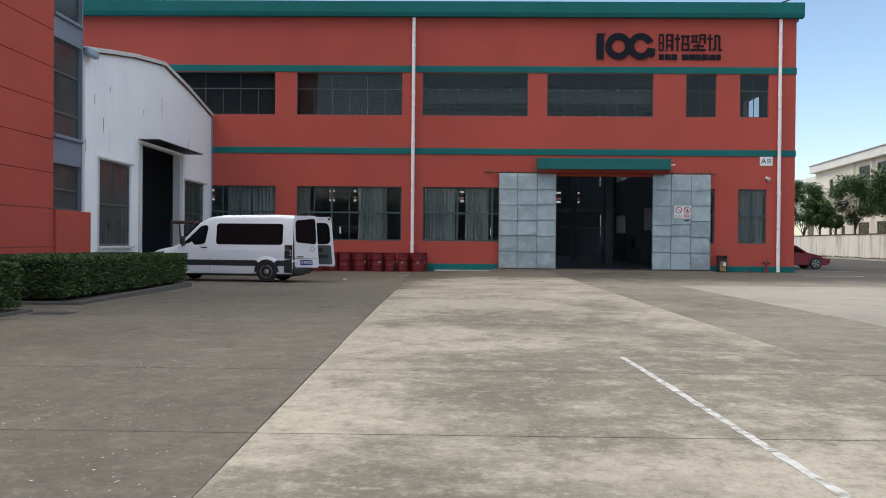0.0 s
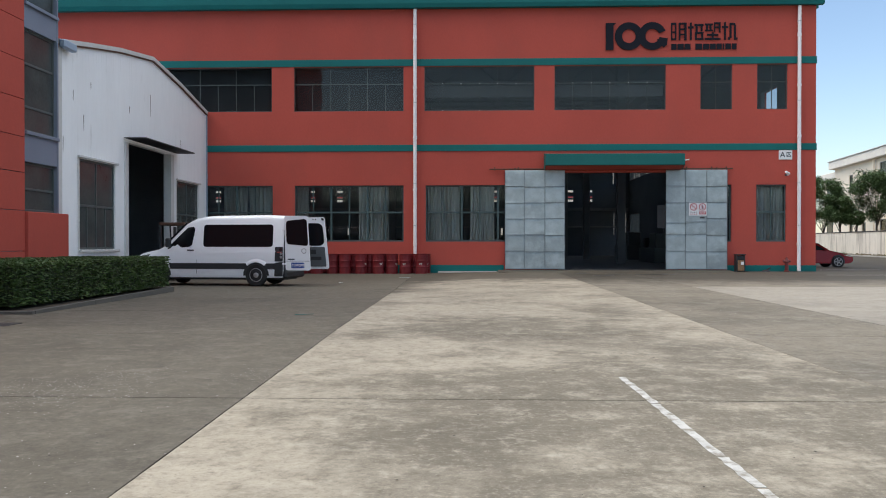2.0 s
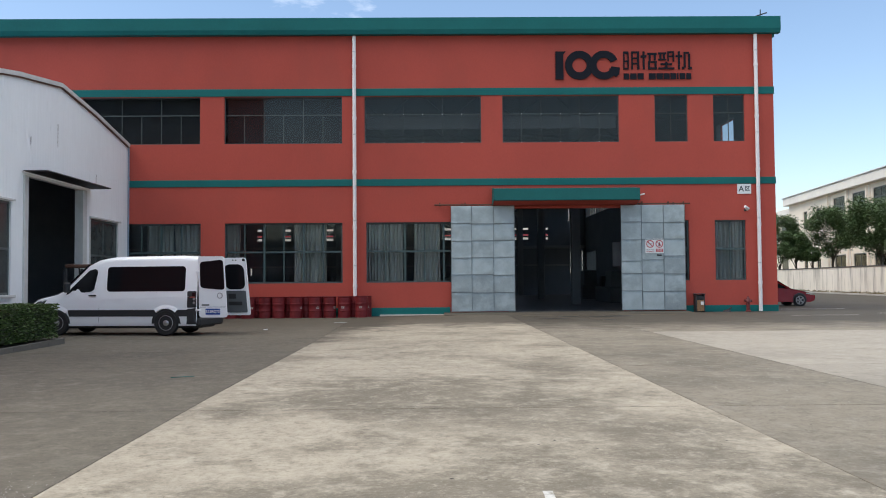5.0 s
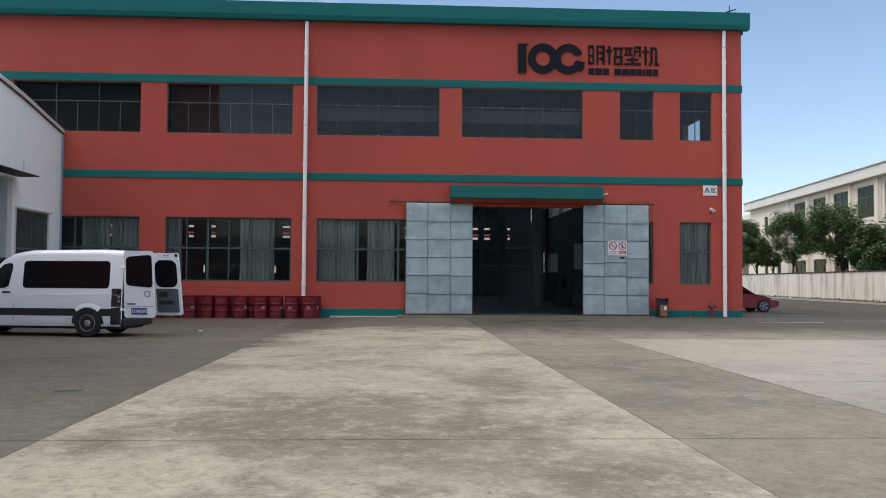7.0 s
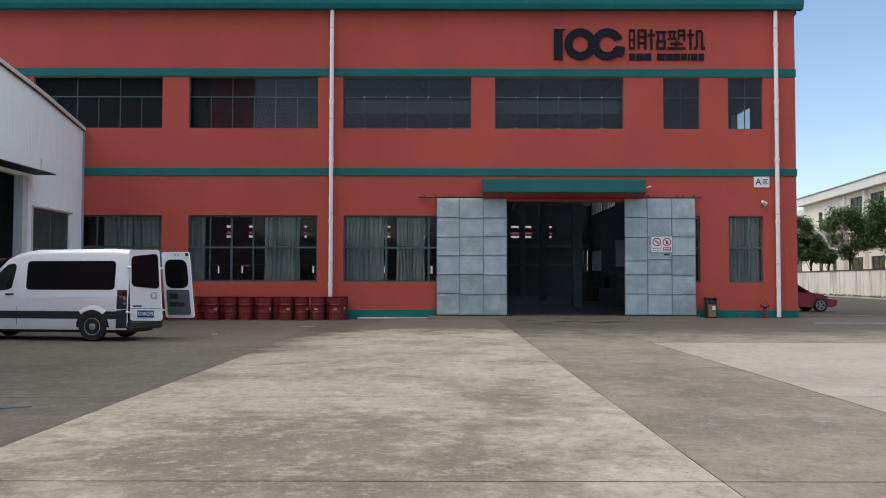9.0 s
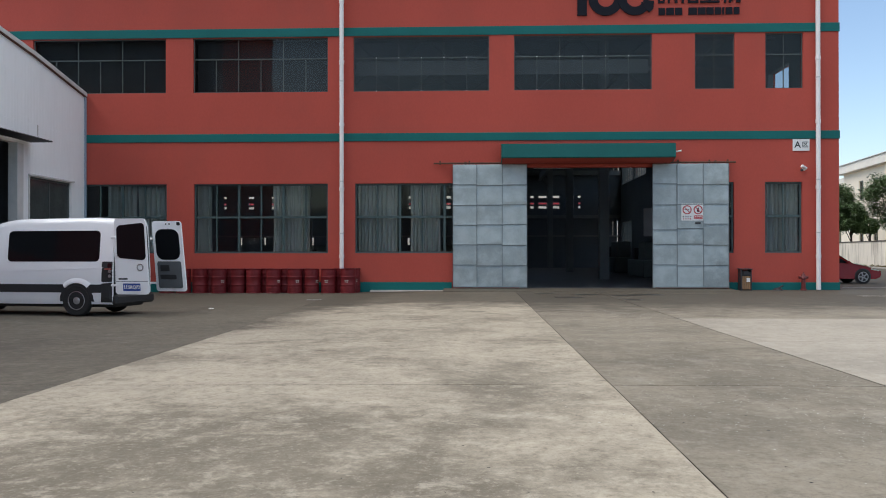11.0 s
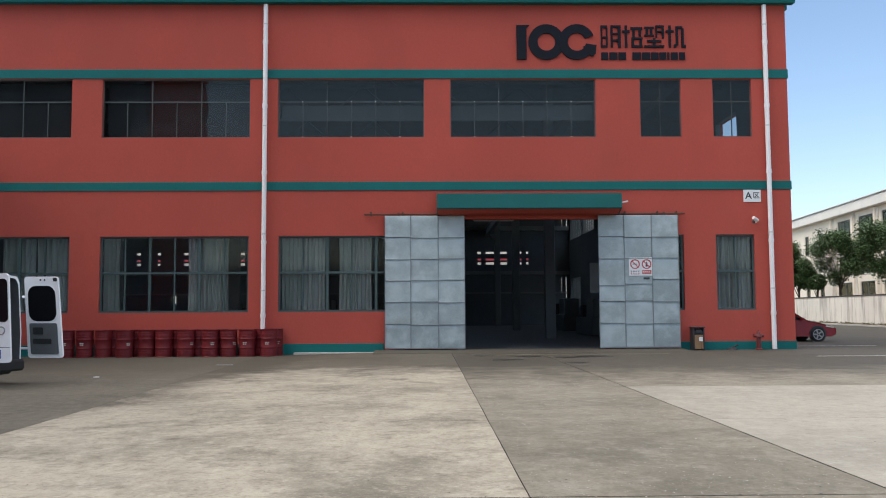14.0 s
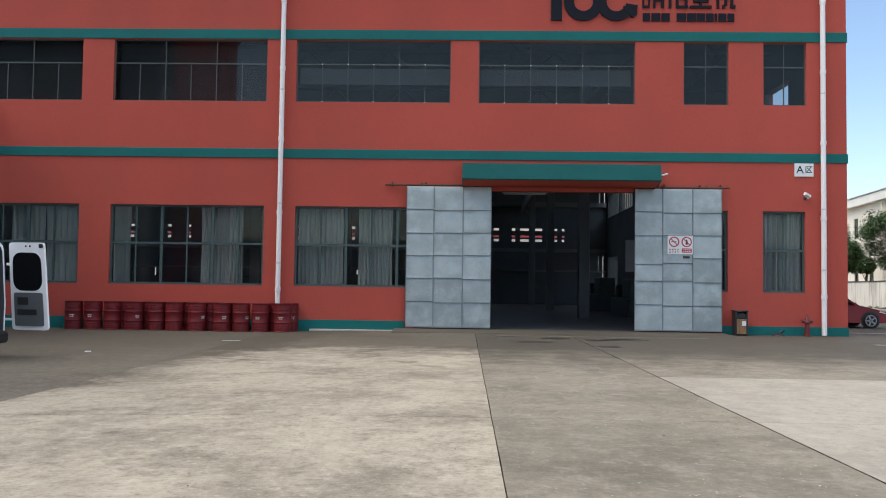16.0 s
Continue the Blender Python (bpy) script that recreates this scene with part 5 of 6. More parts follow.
solid("drain_cover", box(bmesh.new(), -7.78, -7.1, 14.95, 15.5, -0.03, 0.003, 0.004), STEEL, "dark iron drain cover in the yard paving", "drain cover")

# ---- road line, litter ----
line = thing("road_marking", Matrix(), "worn white painted line on concrete yard", "road marking", kind="structure")
rng = random.Random(3)
y = -12.0
while y < 9.8:
    y1 = min(9.86, y + rng.uniform(0.35, 1.3))
    xa, xb = 2.48 - 0.024 * y, 2.48 - 0.024 * y1
    bm = bmesh.new()
    n = 8
    w = 0.046
    pts = [(xa + (xb - xa) * k / n - w + rng.uniform(0, 0.02), y + (y1 - y) * k / n) for k in range(n + 1)]
    pts += [(xa + (xb - xa) * k / n + w - rng.uniform(0, 0.02), y + (y1 - y) * k / n) for k in range(n, -1, -1)]
    prism(bm, pts, 0.0015, 0.004, axis=2)
    part("stripe", bm, LINE, line)
    y = y1 + rng.choice((0.006, 0.01, 0.04))
solid("green_strap", box(bmesh.new(), -0.19, 0.19, -0.012, 0.012, 0.001, 0.008, 0.003), GREEN, "torn green plastic strap lying on the concrete", "strap", m=pose(-2.6, 17.6, gz(-2.6, 17.6) + 0.004, 0, 0, 28))
solid("paper_scrap", box(bmesh.new(), -0.07, 0.07, -0.05, 0.05, 0.001, 0.02, 0.008), PLAIN_WHITE, "small crumpled white scrap on the yard", "litter", m=pose(-4.25, 32.7, gz(-4.25, 32.7), 0, 0, 20))
solid("steel_strip", box(bmesh.new(), -0.25, 0.25, -0.04, 0.04, 0.001, 0.012, 0.004), ZINC, "pale flat steel strip lying on the paving", "strip", m=pose(-2.2, 37.1, gz(-2.2, 37.1), 0, 0, 3))
for x0, x1, y0 in ((15.9, 18.6, 38.1), (20.2, 22.6, 39.6), (18.4, 21.5, 45.2)):
    part("stripe", box(bmesh.new(), x0, x1, y0 - 0.05, y0 + 0.05, -0.002, 0.004), LINE, line)

# ---- white van ----
VAN_L = 5.06


def van_section(s):
    """Half width at sill and at roof edge, underside, waist top: by distance from the nose."""
    zt = np.interp(s, [-0.3, -0.24, -0.02, 0.62, 0.86, 1.62, 1.95, 2.4, 4.4, 5.0], [0.78, 0.95, 1.06, 1.2, 1.32, 2.05, 2.2, 2.29, 2.31, 2.28])
    hw = np.interp(s, [-0.3, -0.2, 0.05, 0.7, 5.0], [0.62, 0.78, 0.9, 0.96, 0.96])
    tw = np.interp(s, [-0.3, 0.1, 0.7, 1.62, 2.2, 5.0], [0.6, 0.8, 0.8, 0.74, 0.80, 0.80])
    zb = np.interp(s, [-0.3, 0.0, 0.4, 5.0], [0.33, 0.26, 0.27, 0.28])
    return float(zt), float(hw), float(tw), float(zb)


def van_ring(s, shrink=0.0):
    zt, hw, tw, zb = van_section(s)
    hw, tw, zt, zb = hw - shrink, tw - shrink, zt - shrink, zb + shrink
    waist = min(1.12, zb + 0.62 * (zt - zb))
    r = min(0.16, 0.3 * (zt - zb))
    half = [(hw * 0.94, zb), (hw, zb + 0.12), (hw, waist - 0.05), (hw - 0.012, waist + 0.03), (hw + (tw - hw) * 0.8, zt - r), (tw - 0.03, zt - r * 0.45), (tw - 0.11, zt - r * 0.12), (tw * 0.45, zt)]
    return [(-w, z) for w, z in half] + [(w, z) for w, z in half[::-1]]


def loft(bm, stations, shrink=0.0, front=True, back=True):
    rows = [[bm.verts.new((s, w, z)) for w, z in van_ring(s, shrink)] for s in stations]
    for a, b in zip(rows, rows[1:]):
        k = len(a)
        for i in range(k):
            bm.faces.new((a[i], a[(i + 1) % k], b[(i + 1) % k], b[i]))
    if front:
        bm.faces.new(rows[0])
    if back:
        bm.faces.new(rows[-1][::-1])


def side_y(s, z):
    """Half width of the body's side at a height."""
    ring = [p for p in van_ring(s) if p[0] > 0][::-1]
    return float(np.interp(z, [p[1] for p in ring], [p[0] for p in ring]))


def side_panel(outline, lift=0.006, side=-1):
    """A thin panel that lies on the van's side: outline of (s, z)."""
    bm = bmesh.new()
    cs, cz = sum(p[0] for p in outline) / len(outline), sum(p[1] for p in outline) / len(outline)
    def at(s, z, extra):
        return (s, side * (side_y(s, z) + extra), z)
    ring = [bm.verts.new(at(s, z, lift)) for s, z in outline]
    low = [bm.verts.new(at(cs + (s - cs) * 1.006, cz + (z - cz) * 1.006, -0.01)) for s, z in outline]
    mid = [bm.verts.new(at(cs + (s - cs) * 0.5, cz + (z - cz) * 0.5, lift)) for s, z in outline]
    c = bm.verts.new(at(cs, cz, lift))
    k = len(outline)
    for i in range(k):
        j = (i + 1) % k
        bm.faces.new((ring[i], ring[j], mid[j], mid[i]))
        bm.faces.new((low[i], low[j], ring[j], ring[i]))
        bm.faces.new((mid[i], mid[j], c))
    return bm


def rounded(a, b, c, d, r, n=4, skew=0.0):
    """A rounded rectangle of (s, z); skew leans its front edge back towards the top."""
    pts = []
    for cx, cz, a0 in ((b - r, d - r, 0), (a + r, d - r, 90), (a + r, c + r, 180), (b - r, c + r, 270)):
        for k in range(n + 1):
            t = radians(a0 + 90 * k / n)
            pts.append((cx + r * math.cos(t), cz + r * math.sin(t)))
    return pts


def wheel(parent, s, side, r=0.365):
    m = pose(s, side * 0.895, r, 90, 0, 0) if side < 0 else pose(s, side * 0.895, r, -90, 0, 0)
    ty = part("wheel", lathe(bmesh.new(), m, [(0.21, -0.1), (r - 0.03, -0.1), (r, -0.06), (r, 0.06), (r - 0.03, 0.1), (0.23, 0.1), (0.21, 0.07)], 28), TYRE, parent, "dusty black tyre", smooth=True)
    part("rim", lathe(bmesh.new(), m, [(0.0, -0.05), (0.215, -0.05), (0.22, 0.085), (0.205, 0.09), (0.19, 0.045), (0.1, 0.06), (0.07, 0.085), (0.0, 0.09)], 24), ALLOY, ty, smooth=True)
    for k in range(8):
        a = k * math.pi / 4
        part("rim_hole", tube(bmesh.new(), m @ pose(0.145 * math.cos(a), 0.145 * math.sin(a), 0.05), 0.026, 0.026, 0.008, 8), BLACK_PLASTIC, ty)
    return ty


van = thing("passenger_van", pose(-10.89, 31.34, -0.1, 0, 0, -9.0) @ Matrix.Diagonal((1.06, 0.91, 1.06, 1)), "white high-roof passenger van parked with rear doors open", "van")
bm = bmesh.new()
stations = [-0.3, -0.27, -0.22, -0.14, 0.0, 0.2, 0.5, 0.62, 0.75, 0.86, 1.0, 1.15, 1.3, 1.5, 1.62, 1.75, 1.95, 2.2, 2.5, 3.0, 3.5, 4.0, 4.4, 4.8, 4.97, VAN_L]
loft(bm, stations, back=False)
part("body", bm, VAN_WHITE, van, smooth=True)
bm = bmesh.new()
loft(bm, [2.6, 3.5, 4.4, VAN_L - 0.001], 0.05, True, False)
part("cargo_lining", bm, TRIM_GREY, van, "dark grey interior lining", smooth=True)
bm = bmesh.new()
rows = [[bm.verts.new((VAN_L, w, z)) for w, z in van_ring(VAN_L, k)] for k in (0.0, 0.05)]
for i in range(16):
    bm.faces.new((rows[0][i], rows[0][(i + 1) % 16], rows[1][(i + 1) % 16], rows[1][i]))
part("rear_frame", bm, VAN_WHITE, van)
part("rear_seat", box(bmesh.new(), 4.2, 4.4, -0.8, 0.8, 0.75, 1.5, 0.06), TRIM_GREY, van, "grey seat backs")
for side in (-1, 1):
    part("side_window", side_panel(rounded(2.3, 4.7, 1.27, 1.99, 0.1), side=side), DARK_GLASS, van, "long tinted side window")
    part("front_window", side_panel([(1.0, 1.19), (1.8, 1.27), (1.9, 1.33), (1.98, 1.8), (1.97, 1.89), (1.9, 1.93), (1.72, 1.9), (1.56, 1.76), (1.06, 1.29)], 0.02, side=side), DARK_GLASS, van, "tinted cab window")
    part("rub_strip", side_panel([(1.14, 0.55), (3.78, 0.55), (3.86, 0.74), (1.1, 0.74)], 0.014, side), BLACK_PLASTIC, van, "black side rubbing strip")
    part("rub_strip", side_panel([(4.5, 0.55), (4.8, 0.55), (4.8, 0.74), (4.42, 0.74)], 0.014, side), BLACK_PLASTIC, van)
    for s, r in ((0.75, 0.42), (4.14, 0.44)):
        arch = [(s + r * math.cos(radians(a)), 0.345 + r * math.sin(radians(a))) for a in range(0, 181, 15)]
        # black half disc on the body side paints the dark gap round the wheel
        part("wheel_well", side_panel(arch[::-1], 0.018, side), BLACK_PLASTIC, van, "black panel standing in for the shaded wheel hollow")
        flare = bmesh.new()
        ringv = []
        for a in range(48, 133, 7):
            c, sn = math.cos(radians(a)), math.sin(radians(a))
            quad = []
            for rr, out in ((r - 0.02, 0.0), (r - 0.01, 0.05), (r + 0.03, 0.05), (r + 0.11, -0.004)):
                z = 0.345 + rr * sn
                quad.append(flare.verts.new((s + rr * c, side * (side_y(s + rr * c, max(0.42, z)) + out), max(0.33, z))))
            ringv.append(quad)
        for p, q in zip(ringv, ringv[1:]):
            for k in range(3):
                flare.faces.new((p[k], p[k + 1], q[k + 1], q[k]))
        part("wheel_flare", flare, VAN_WHITE, van, smooth=True)
        wheel(van, s, side)
    part("door_handle", box(bmesh.new(), 1.75, 1.98, side * 0.95, side * 0.985, 1.14, 1.18, 0.008), BLACK_PLASTIC, van)
    part("door_seam", side_panel([(2.065, 0.4), (2.077, 0.4), (2.077, 2.08), (2.065, 2.08)], 0.002, side), BLACK_PLASTIC, van)
    part("crease", side_panel([(2.1, 1.02), (3.0, 1.07), (4.82, 1.12), (4.82, 1.135), (3.0, 1.085), (2.1, 1.035)], 0.008, side), VAN_WHITE, van)
    part("tail_lamp", side_panel(rounded(4.78, 5.05, 0.8, 1.27, 0.03), 0.012, side), BLACK_PLASTIC, van, "dark tail lamp cluster")
    part("tail_lens", side_panel(rounded(4.93, 5.03, 1.13, 1.23, 0.03), 0.02, side), LAMP_RED, van, "red tail lens")
    for z in (0.9, 1.01):
        part("tail_reflector", side_panel(rounded(4.955, 5.025, z, z + 0.075, 0.034), 0.022, side), ALLOY, van, "silver reflector")
    part("lamp_panel", side_panel(rounded(4.86, 5.03, 1.08, 1.115, 0.01), 0.02, side), CHROME, van, "clear lamp panel")
    part("bumper_corner", side_panel([(4.76, 0.33), (5.05, 0.33), (5.05, 0.79), (4.79, 0.76)], 0.03, side), BLACK_PLASTIC, van)
    bm = box(bmesh.new(), 1.05, 1.2, side * 0.97, side * 1.18, 1.25, 1.55, 0.04)
    part("wing_mirror", bm, BLACK_PLASTIC, van)
    part("head_lamp", side_panel([(-0.16, 0.76), (0.3, 0.93), (0.34, 1.03), (0.02, 0.98), (-0.14, 0.88)], 0.01, side), CHROME, van, "clear headlamp")
bm = bmesh.new()
quad = [(0.9, -0.72, 1.36), (0.9, 0.72, 1.36), (1.6, 0.62, 2.03), (1.6, -0.62, 2.03)]
vs = [bm.verts.new((x - 0.03, y, z + 0.03)) for x, y, z in quad] + [bm.verts.new((x, y, z)) for x, y, z in quad]
bm.faces.new(vs[:4])
for k in range(4):
    bm.faces.new((vs[k], vs[4 + k], vs[4 + (k + 1) % 4], vs[(k + 1) % 4]))
part("windscreen", bm, DARK_GLASS, van)
part("front_bumper", box(bmesh.new(), -0.34, 0.05, -0.78, 0.78, 0.28, 0.6, 0.06), BLACK_PLASTIC, van)
part("rear_bumper", box(bmesh.new(), VAN_L - 0.05, VAN_L + 0.12, -0.95, 0.95, 0.26, 0.5, 0.05), BLACK_PLASTIC, van, "black step bumper")
part("underbody", box(bmesh.new(), 0.4, VAN_L - 0.05, -0.7, 0.7, 0.2, 0.4, 0.03), BLACK_PLASTIC, van)


def rear_door(side):
    """A rear door swung out straight behind the van; its skin faces outwards, its edges lean as the van's back does."""
    y, o = side * 0.93, side
    low, high = ((VAN_L + 0.1, VAN_L + 0.93), (VAN_L + 0.05, VAN_L + 0.82)) if side < 0 else ((VAN_L + 0.19, VAN_L + 0.99), (VAN_L + 0.04, VAN_L + 0.82))

    def at(f, z):
        t = (z - 0.52) / 1.74
        a, b = low[0] + (high[0] - low[0]) * t, low[1] + (high[1] - low[1]) * t
        return a + (b - a) * f, z

    def shape(f0, f1, z0, z1, r, slant=0.0):
        """A rounded outline on the door; slant drops its lower edge and lifts its upper one towards the free side."""
        out = []
        for s_, z in rounded(f0 * 0.82, f1 * 0.82, z0, z1, r):
            f = s_ / 0.82
            out.append(at(f, z + slant * (f - f0) * (-1 if z < (z0 + z1) / 2 else 1)))
        return out

    d = part("rear_door", prism(bmesh.new(), shape(0, 1, 0.52, 2.26, 0.07), y, y + o * 0.06), VAN_WHITE, van, "white rear door swung wide open")
    glass_out = shape(0.07, 0.97, 1.36, 2.1, 0.1, 0.07) if side < 0 else shape(0.09, 0.9, 1.3, 2.06, 0.19)
    for k in (0.061, -0.008):
        part("rear_window", prism(bmesh.new(), glass_out, y + o * k, y + o * (k + 0.007)), DARK_GLASS, d)
    part("inner_trim", prism(bmesh.new(), shape(0.1, 0.9, 0.6, 1.26, 0.04), y - o * 0.02, y - o * 0.001), TRIM_GREY, d, "grey inner door trim")
    for f0, f1, z0, z1 in ((0.2, 0.5, 1.02, 1.17), (0.18, 0.72, 0.82, 0.93)):
        part("inner_recess", prism(bmesh.new(), shape(f0, f1, z0, z1, 0.02), y - o * 0.028, y - o * 0.021), BLACK_PLASTIC, d)
    part("latch", prism(bmesh.new(), shape(0.86, 0.97, 2.15, 2.23, 0.02), y - o * 0.012, y - o * 0.001), BLACK_PLASTIC, d)
    for f in (0.46, 0.58):
        part("screw_cap", prism(bmesh.new(), shape(f, f + 0.05, 2.165, 2.205, 0.018), y - o * 0.006, y - o * 0.001), BLACK_PLASTIC, d)
    for z in (0.7, 1.8):
        part("hinge", box(bmesh.new(), VAN_L - 0.02, at(0.05, z)[0], y + o * 0.03, y + o * 0.075, z, z + 0.05, 0.008), VAN_WHITE, d)
    if side < 0:
        part("seam", prism(bmesh.new(), shape(0.01, 0.99, 0.812, 0.822, 0.004), y - 0.064, y - 0.0605), TRIM_GREY, d)
        part("number_plate", prism(bmesh.new(), shape(0.24, 0.76, 0.6, 0.77, 0.01), y - 0.075, y - 0.0605), PLATE_BLUE, d, "blue number plate with white characters")
        for k in range(2):
            f = 0.27 + 0.066 * k + (0.012 if k > 1 else 0)
            for z0, z1, w in ((0.65, 0.67, 0.042), (0.7, 0.718, 0.036), (0.67, 0.7, 0.014), (0.718, 0.735, 0.03)):
                part("plate_mark", prism(bmesh.new(), shape(f, f + w, z0, z1, 0.003), y - 0.079, y - 0.0755), PLAIN_WHITE, d)
        s_, z_ = at(0.575, 0.685)
        words("5RQ72", 0.1, s_, y - 0.078, z_, PLAIN_WHITE, d, "plate_lettering")
        s_, z_ = at(0.78, 1.14)
        part("badge", ring_arc(s_, z_, 0.062, 0.085, 0, 360, y - 0.07, y - 0.061, 20), ALLOY, d)
        part("name_bar", prism(bmesh.new(), shape(0.1, 0.38, 0.855, 0.895, 0.008), y - 0.066, y - 0.061), TRIM_GREY, d)
    return d


rear_door(-1)
rear_door(1)

# ---- red saloon ----
car = thing("saloon_car", pose(22.0, 50.35, 0, 0, 0, 180), "dark red saloon car parked beside the factory", "car")
prof = [(0.0, 0.42), (0.02, 0.6), (0.25, 0.72), (0.9, 0.88), (1.25, 0.95), (1.95, 1.38), (2.5, 1.46), (3.1, 1.42), (3.85, 1.05), (4.4, 1.02), (4.5, 0.8), (4.5, 0.35), (4.2, 0.24), (0.25, 0.22), (0.05, 0.3)]
bm = bmesh.new()
rows = []
for w, f in ((-0.86, 0.93), (-0.89, 0.97), (-0.7, 1.0), (0.7, 1.0), (0.89, 0.97), (0.86, 0.93)):
    rows.append([bm.verts.new((2.25 + (x - 2.25) * (0.99 if abs(w) > 0.8 else 1), w * (0.80 if z > 1.2 else 1.0), z * (f if z > 0.5 else 1))) for x, z in prof])
for a, b in zip(rows, rows[1:]):
    for k in range(len(prof)):
        bm.faces.new((a[k], a[(k + 1) % len(prof)], b[(k + 1) % len(prof)], b[k]))
bm.faces.new(rows[0])
bm.faces.new(rows[-1][::-1])
part("body", bm, CAR_RED, car, smooth=True)
for side in (-1, 1):
    part("side_window", prism(bmesh.new(), [(1.45, 0.96), (2.45, 0.98), (2.45, 1.3), (2.05, 1.27)], side * 0.80, side * 0.845), DARK_GLASS, car)
    part("side_window", prism(bmesh.new(), [(2.52, 0.98), (3.5, 1.0), (3.1, 1.26), (2.52, 1.3)], side * 0.80, side * 0.845), DARK_GLASS, car)
    part("head_lamp", prism(bmesh.new(), [(0.06, 0.58), (0.5, 0.66), (0.45, 0.74), (0.2, 0.7)], side * 0.8, side * 0.875), CHROME, car)
    part("wing_mirror", box(bmesh.new(), 1.5, 1.65, side * 0.9, side * 1.08, 0.95, 1.07, 0.03), CAR_RED, car)
    for s in (0.85, 3.55):
        m = pose(s, side * 0.84, 0.32, 90 * (1 if side < 0 else -1), 0, 0)
        # black disc in place of the shaded hollow behind the wheel
        part("wheel_well", tube(bmesh.new(), pose(s, side * 0.77, 0.34, 90 * (1 if side < 0 else -1), 0, 0), 0.37, 0.37, 0.115, 24), BLACK_PLASTIC, car)
        w = part("wheel", lathe(bmesh.new(), m, [(0.22, -0.09), (0.3, -0.09), (0.32, -0.05), (0.32, 0.05), (0.3, 0.08), (0.235, 0.08), (0.22, 0.02)], 24), TYRE, car, smooth=True)
        for k in range(5):
            bm = box(bmesh.new(), 0.03, 0.225, -0.03, 0.03, 0.05, 0.075, 0.005)
            bmesh.ops.transform(bm, matrix=m @ pose(0, 0, 0, 0, 0, 72 * k), verts=bm.verts)
            part("spoke", bm, ALLOY, w)
        part("rim", lathe(bmesh.new(), m, [(0.205, 0.06), (0.235, 0.06), (0.235, 0.09), (0.205, 0.09), (0.205, 0.06)], 24, False), ALLOY, w)
        part("hub_disc", tube(bmesh.new(), m @ pose(0, 0, 0.0), 0.21, 0.21, 0.03, 20), BLACK_PLASTIC, w)
part("windscreen", prism(bmesh.new(), [(1.28, 0.985), (1.3, 0.97), (1.93, 1.37), (1.9, 1.38)], -0.62, 0.62), DARK_GLASS, car)
part("number_plate", box(bmesh.new(), -0.02, 0.01, -0.22, 0.22, 0.42, 0.55), PLATE_BLUE, car)

# ---- yard slabs ----
yard = thing("yard", Matrix(), "worn jointed concrete yard paving with stains", "pavement", kind="structure")
JOINTS_Y = [-30, -24, -18, -12, -6, 1.0, 5.47, 8.57, 13.85, 18.6, 23.3, 28.2, 34.3, 39.0, FACE + 0.28]

GAPS = {5.47: 0.012, 8.57: 0.014, 13.85: 0.015, 18.6: 0.016, 23.3: 0.012, 28.2: 0.012}     # half the joint's width
GAPS_X = {7.6: 0.013, 4.62: 0.0045}


def slab_mesh(x0, x1, y0, y1, material, name, lean=(0, 0)):
    """A slab with chamfered edges that follows the yard's fall; lean shifts its two long edges with y."""
    c, n = 0.004, 6
    gx0, gx1 = GAPS_X.get(x0, 0.004), GAPS_X.get(x1, 0.004)
    g0, g1 = GAPS.get(y0, 0.008), GAPS.get(y1, 0.008)
    bm = bmesh.new()

    def at(fx, fy, inset, z):
        y = y0 + g0 + inset + (y1 - y0 - g0 - g1 - 2 * inset) * fy
        if fy in (0, 1):
            y += 0.0045 * noise.noise((x0 + (x1 - x0) * fx * 1.7, y0 * 3 + fy, 5)) * (1 if fy == 0 else -1)
        a, b = x0 + lean[0] * y + gx0 + inset, x1 + lean[1] * y - gx1 - inset
        x = a + (b - a) * fx
        if fx in (0, 1):
            x += 0.006 * noise.noise((x0 * 3 + fx, y * 1.9, 8)) * (1 if fx == 0 else -1)
        return bm.verts.new((x, y, z + gz(x, y)))

    top = [[at(i / n, j / n, c, 0.0) for i in range(n + 1)] for j in range(n + 1)]
    for j in range(n):
        for i in range(n):
            bm.faces.new((top[j][i], top[j][i + 1], top[j + 1][i + 1], top[j + 1][i]))
    edge = [(i, 0) for i in range(n)] + [(n, j) for j in range(n)] + [(n - i, n) for i in range(n)] + [(0, n - j) for j in range(n)]
    rows = [[at(i / n, j / n, 0, -0.06) for i, j in edge], [at(i / n, j / n, 0, -c) for i, j in edge], [top[j][i] for i, j in edge]]
    for q, (a, b) in enumerate(zip(rows, rows[1:])):
        for k in range(len(edge)):
            m = (k + 1) % len(edge)
            bm.faces.new((a[k], a[m], b[m], b[k])).material_index = 1 - q
    me = mesh_of(name, bm, material)
    me.materials.append(JOINT)
    return me


LEFT_LEAN = -0.022
COLUMNS = [(-19.0, -13.2, 0, 0, SLAB_DARK), (-13.2, -7.2, 0, LEFT_LEAN, SLAB_DARK), (-7.2, -1.16, LEFT_LEAN, LEFT_LEAN, SLAB_DARK),
           (-1.16, 4.62, LEFT_LEAN, 0, SLAB_LIGHT), (4.62, 7.6, 0, 0, SLAB_MID), (7.6, 13.6, 0, 0, SLAB_EAST), (13.6, 19.6, 0, 0, SLAB_EAST), (19.6, 26, 0, 0, SLAB_EAST), (26, 33, 0, 0, SLAB_EAST)]
for x0, x1, l0, l1, material in COLUMNS:
    for y0, y1 in zip(JOINTS_Y, JOINTS_Y[1:]):
        mt = material
        if y0 > 34 or (x0 > 7 and y0 > 28):
            mt = SLAB_LIGHT if -2 < x0 < 4 else SLAB_DARK if x0 < 4 else SLAB_MID
        piece("slab", slab_mesh(x0, x1, y0, y1, mt, "slab", (l0, l1)), yard)
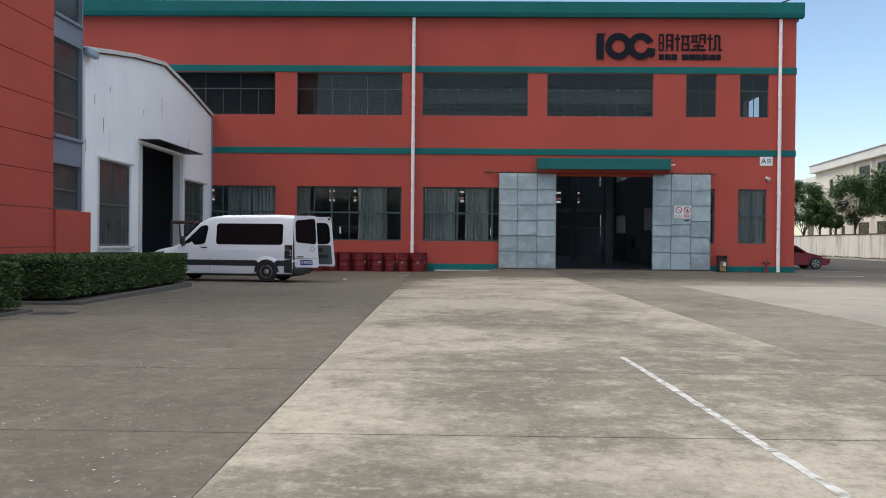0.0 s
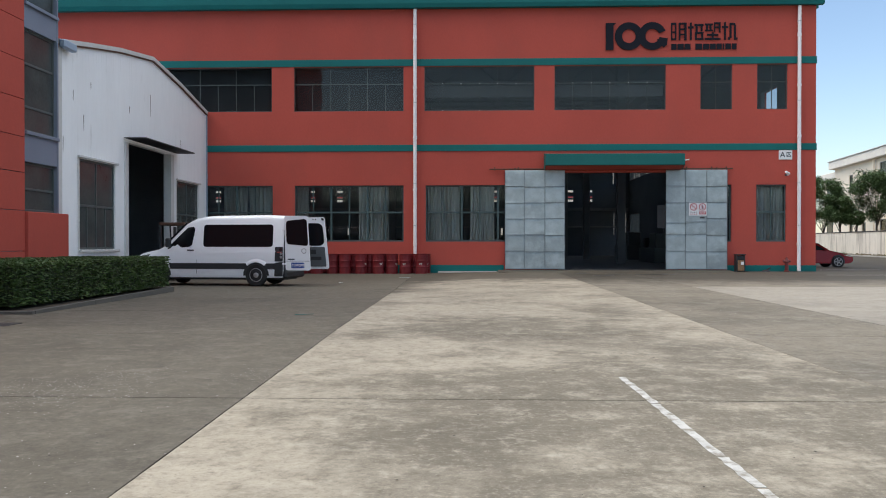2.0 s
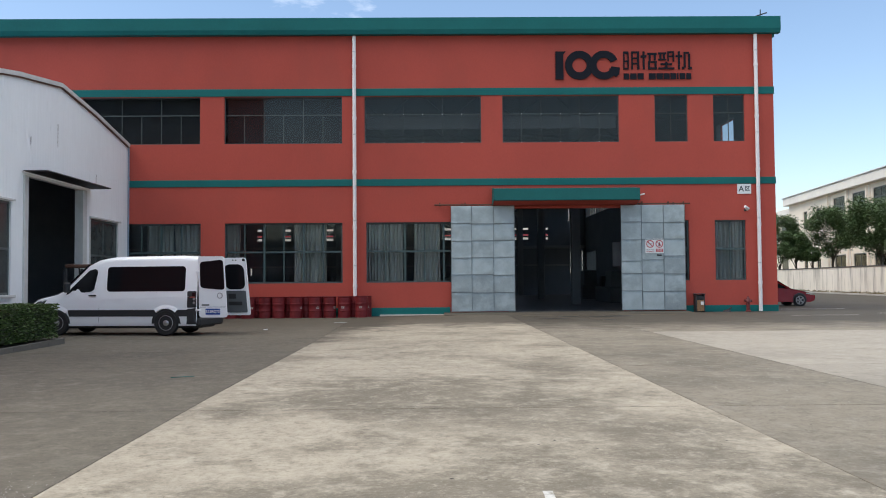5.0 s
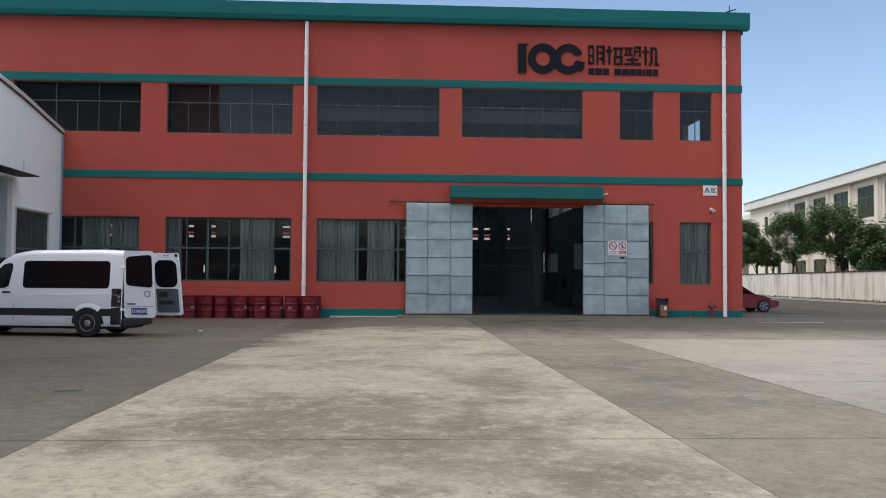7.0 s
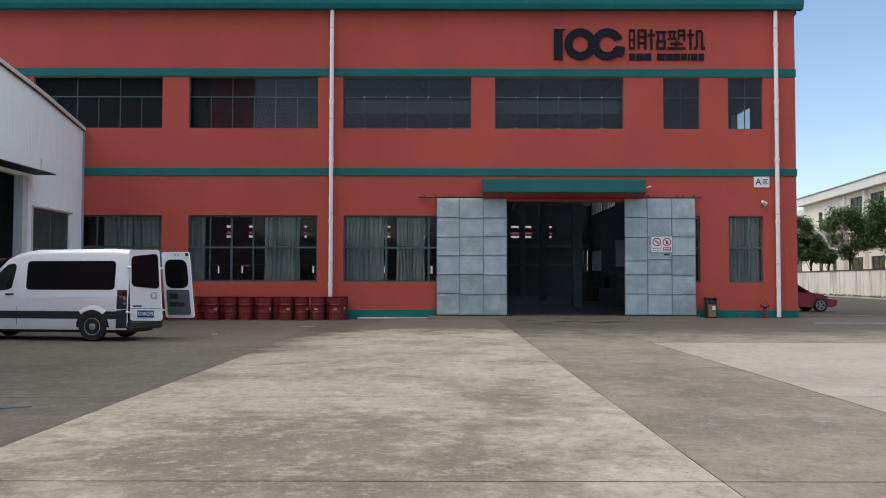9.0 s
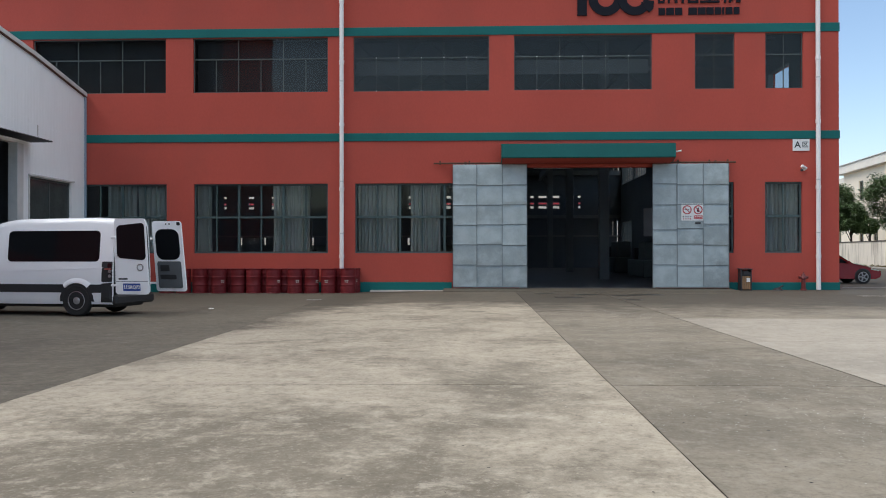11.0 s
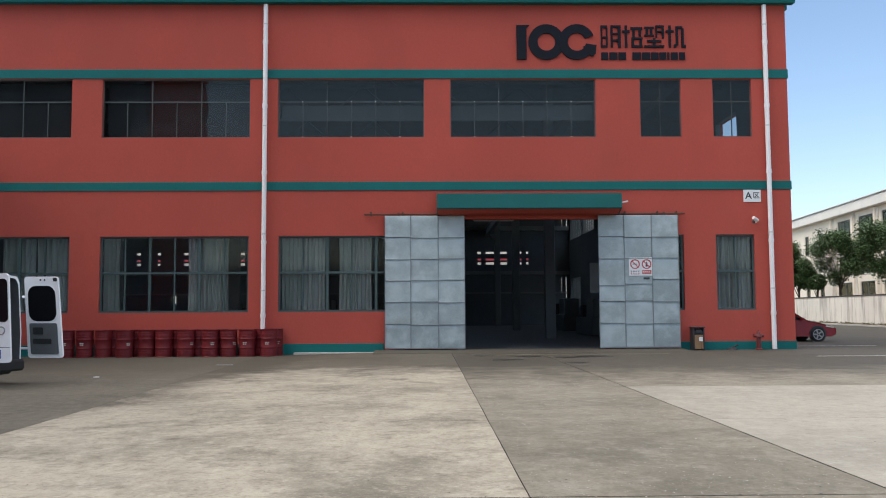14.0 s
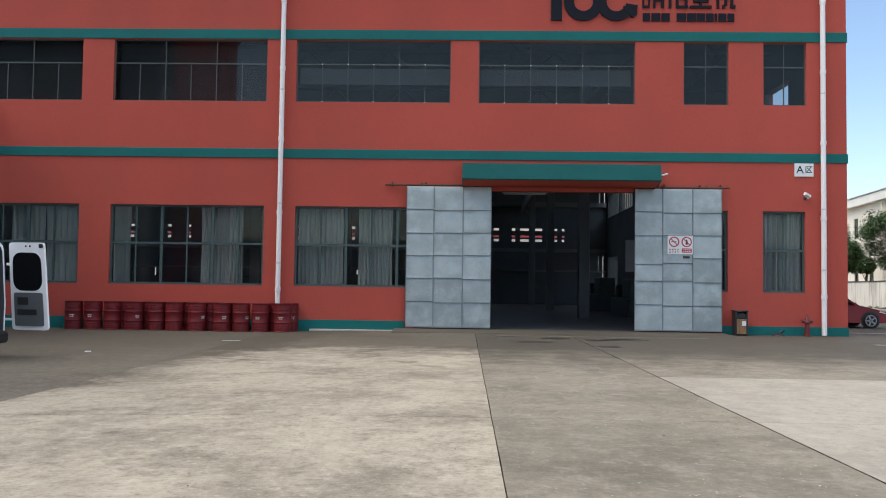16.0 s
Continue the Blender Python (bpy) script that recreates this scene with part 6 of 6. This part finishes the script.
for x0, x1 in ((17.3, 26), (26, 34), (34, 43)):
    for k in range(7):
        piece("slab", slab_mesh(x0, x1, FACE + 0.28 + 7 * k, FACE + 7.28 + 7 * k, SLAB_MID, "slab"), yard)

# oil stains before the doorway
rng = random.Random(12)
for x, y, rx, ry in ((6.2, 37.1, 0.5, 0.35), (7.0, 38.9, 0.45, 0.5), (8.2, 38.3, 0.5, 0.35), (9.1, 38.8, 0.6, 0.5), (5.6, 39.6, 0.35, 0.3), (8.0, 35.6, 0.3, 0.3)):
    bm = bmesh.new()
    a = [1 + 0.25 * noise.noise((math.cos(k * 0.35) * 1.4 + x, math.sin(k * 0.35) * 1.4 + y, 0)) + rng.uniform(-0.12, 0.12) for k in range(18)]
    prism(bm, [(x + rx * a[k] * math.cos(k * 0.349), y + ry * a[k] * math.sin(k * 0.349)) for k in range(18)], -0.004, 0.003, axis=2)
    part("oil_stain", bm, OIL, yard, "dark oil stain")


# pale paint flecks and chips trodden into the concrete
def flecks(x, y, sx, sy, count, seed, material=LINE, size=1.0, label="pale paint flecks trodden into the concrete"):
    rng = random.Random(seed)
    bm = bmesh.new()
    for _ in range(count * 2):
        cx, cy, r = x + rng.gauss(0, sx), y + rng.gauss(0, sy), size * rng.uniform(0.003, 0.0075) * rng.choice((1, 1, 1, 1.6))
        n = rng.choice((4, 5, 6))
        vs = [bm.verts.new((cx + r * rng.uniform(0.5, 1.3) * math.cos(6.283 * k / n), cy + r * rng.uniform(0.5, 1.3) * math.sin(6.283 * k / n), 0.003 + gz(cx, cy))) for k in range(n)]
        bm.faces.new(vs)
    me = bpy.data.meshes.new("paint_fleck")
    bm.to_mesh(me)
    bm.free()
    me.materials.append(material)
    tagged(new("paint_fleck", me), label, "flecks", kind="stuff")


flecks(-3.3, 8.75, 0.6, 0.5, 420, 1)
flecks(-2.95, 9.9, 0.35, 0.25, 120, 9)
flecks(-3.0, 6.0, 0.7, 0.45, 150, 2)
flecks(-1.6, 9.7, 0.2, 0.5, 90, 10)
flecks(-2.2, 4.3, 0.7, 0.5, 80, 11)
flecks(5.9, 26.5, 0.7, 2.0, 1300, 3)
flecks(6.2, 20.0, 0.8, 2.5, 200, 4)
flecks(6.8, 29.0, 0.9, 0.8, 700, 5)
flecks(6.2, 18.0, 1.0, 1.6, 420, 6, LINE, 1.0)
flecks(5.5, 18.0, 3.0, 5.0, 110, 7, JOINT, 1.6, "small dark chips and grit on the concrete")
flecks(1.5, 10.0, 3.0, 5.0, 90, 8, JOINT, 1.3, "small dark chips and grit on the concrete")
bm = box(bmesh.new(), 5.2, 11.8, 39.95, 40.04, -0.002, 0.004)
part("stripe", bm, YELLOW_LINE, line, "worn yellow line before the doorway")
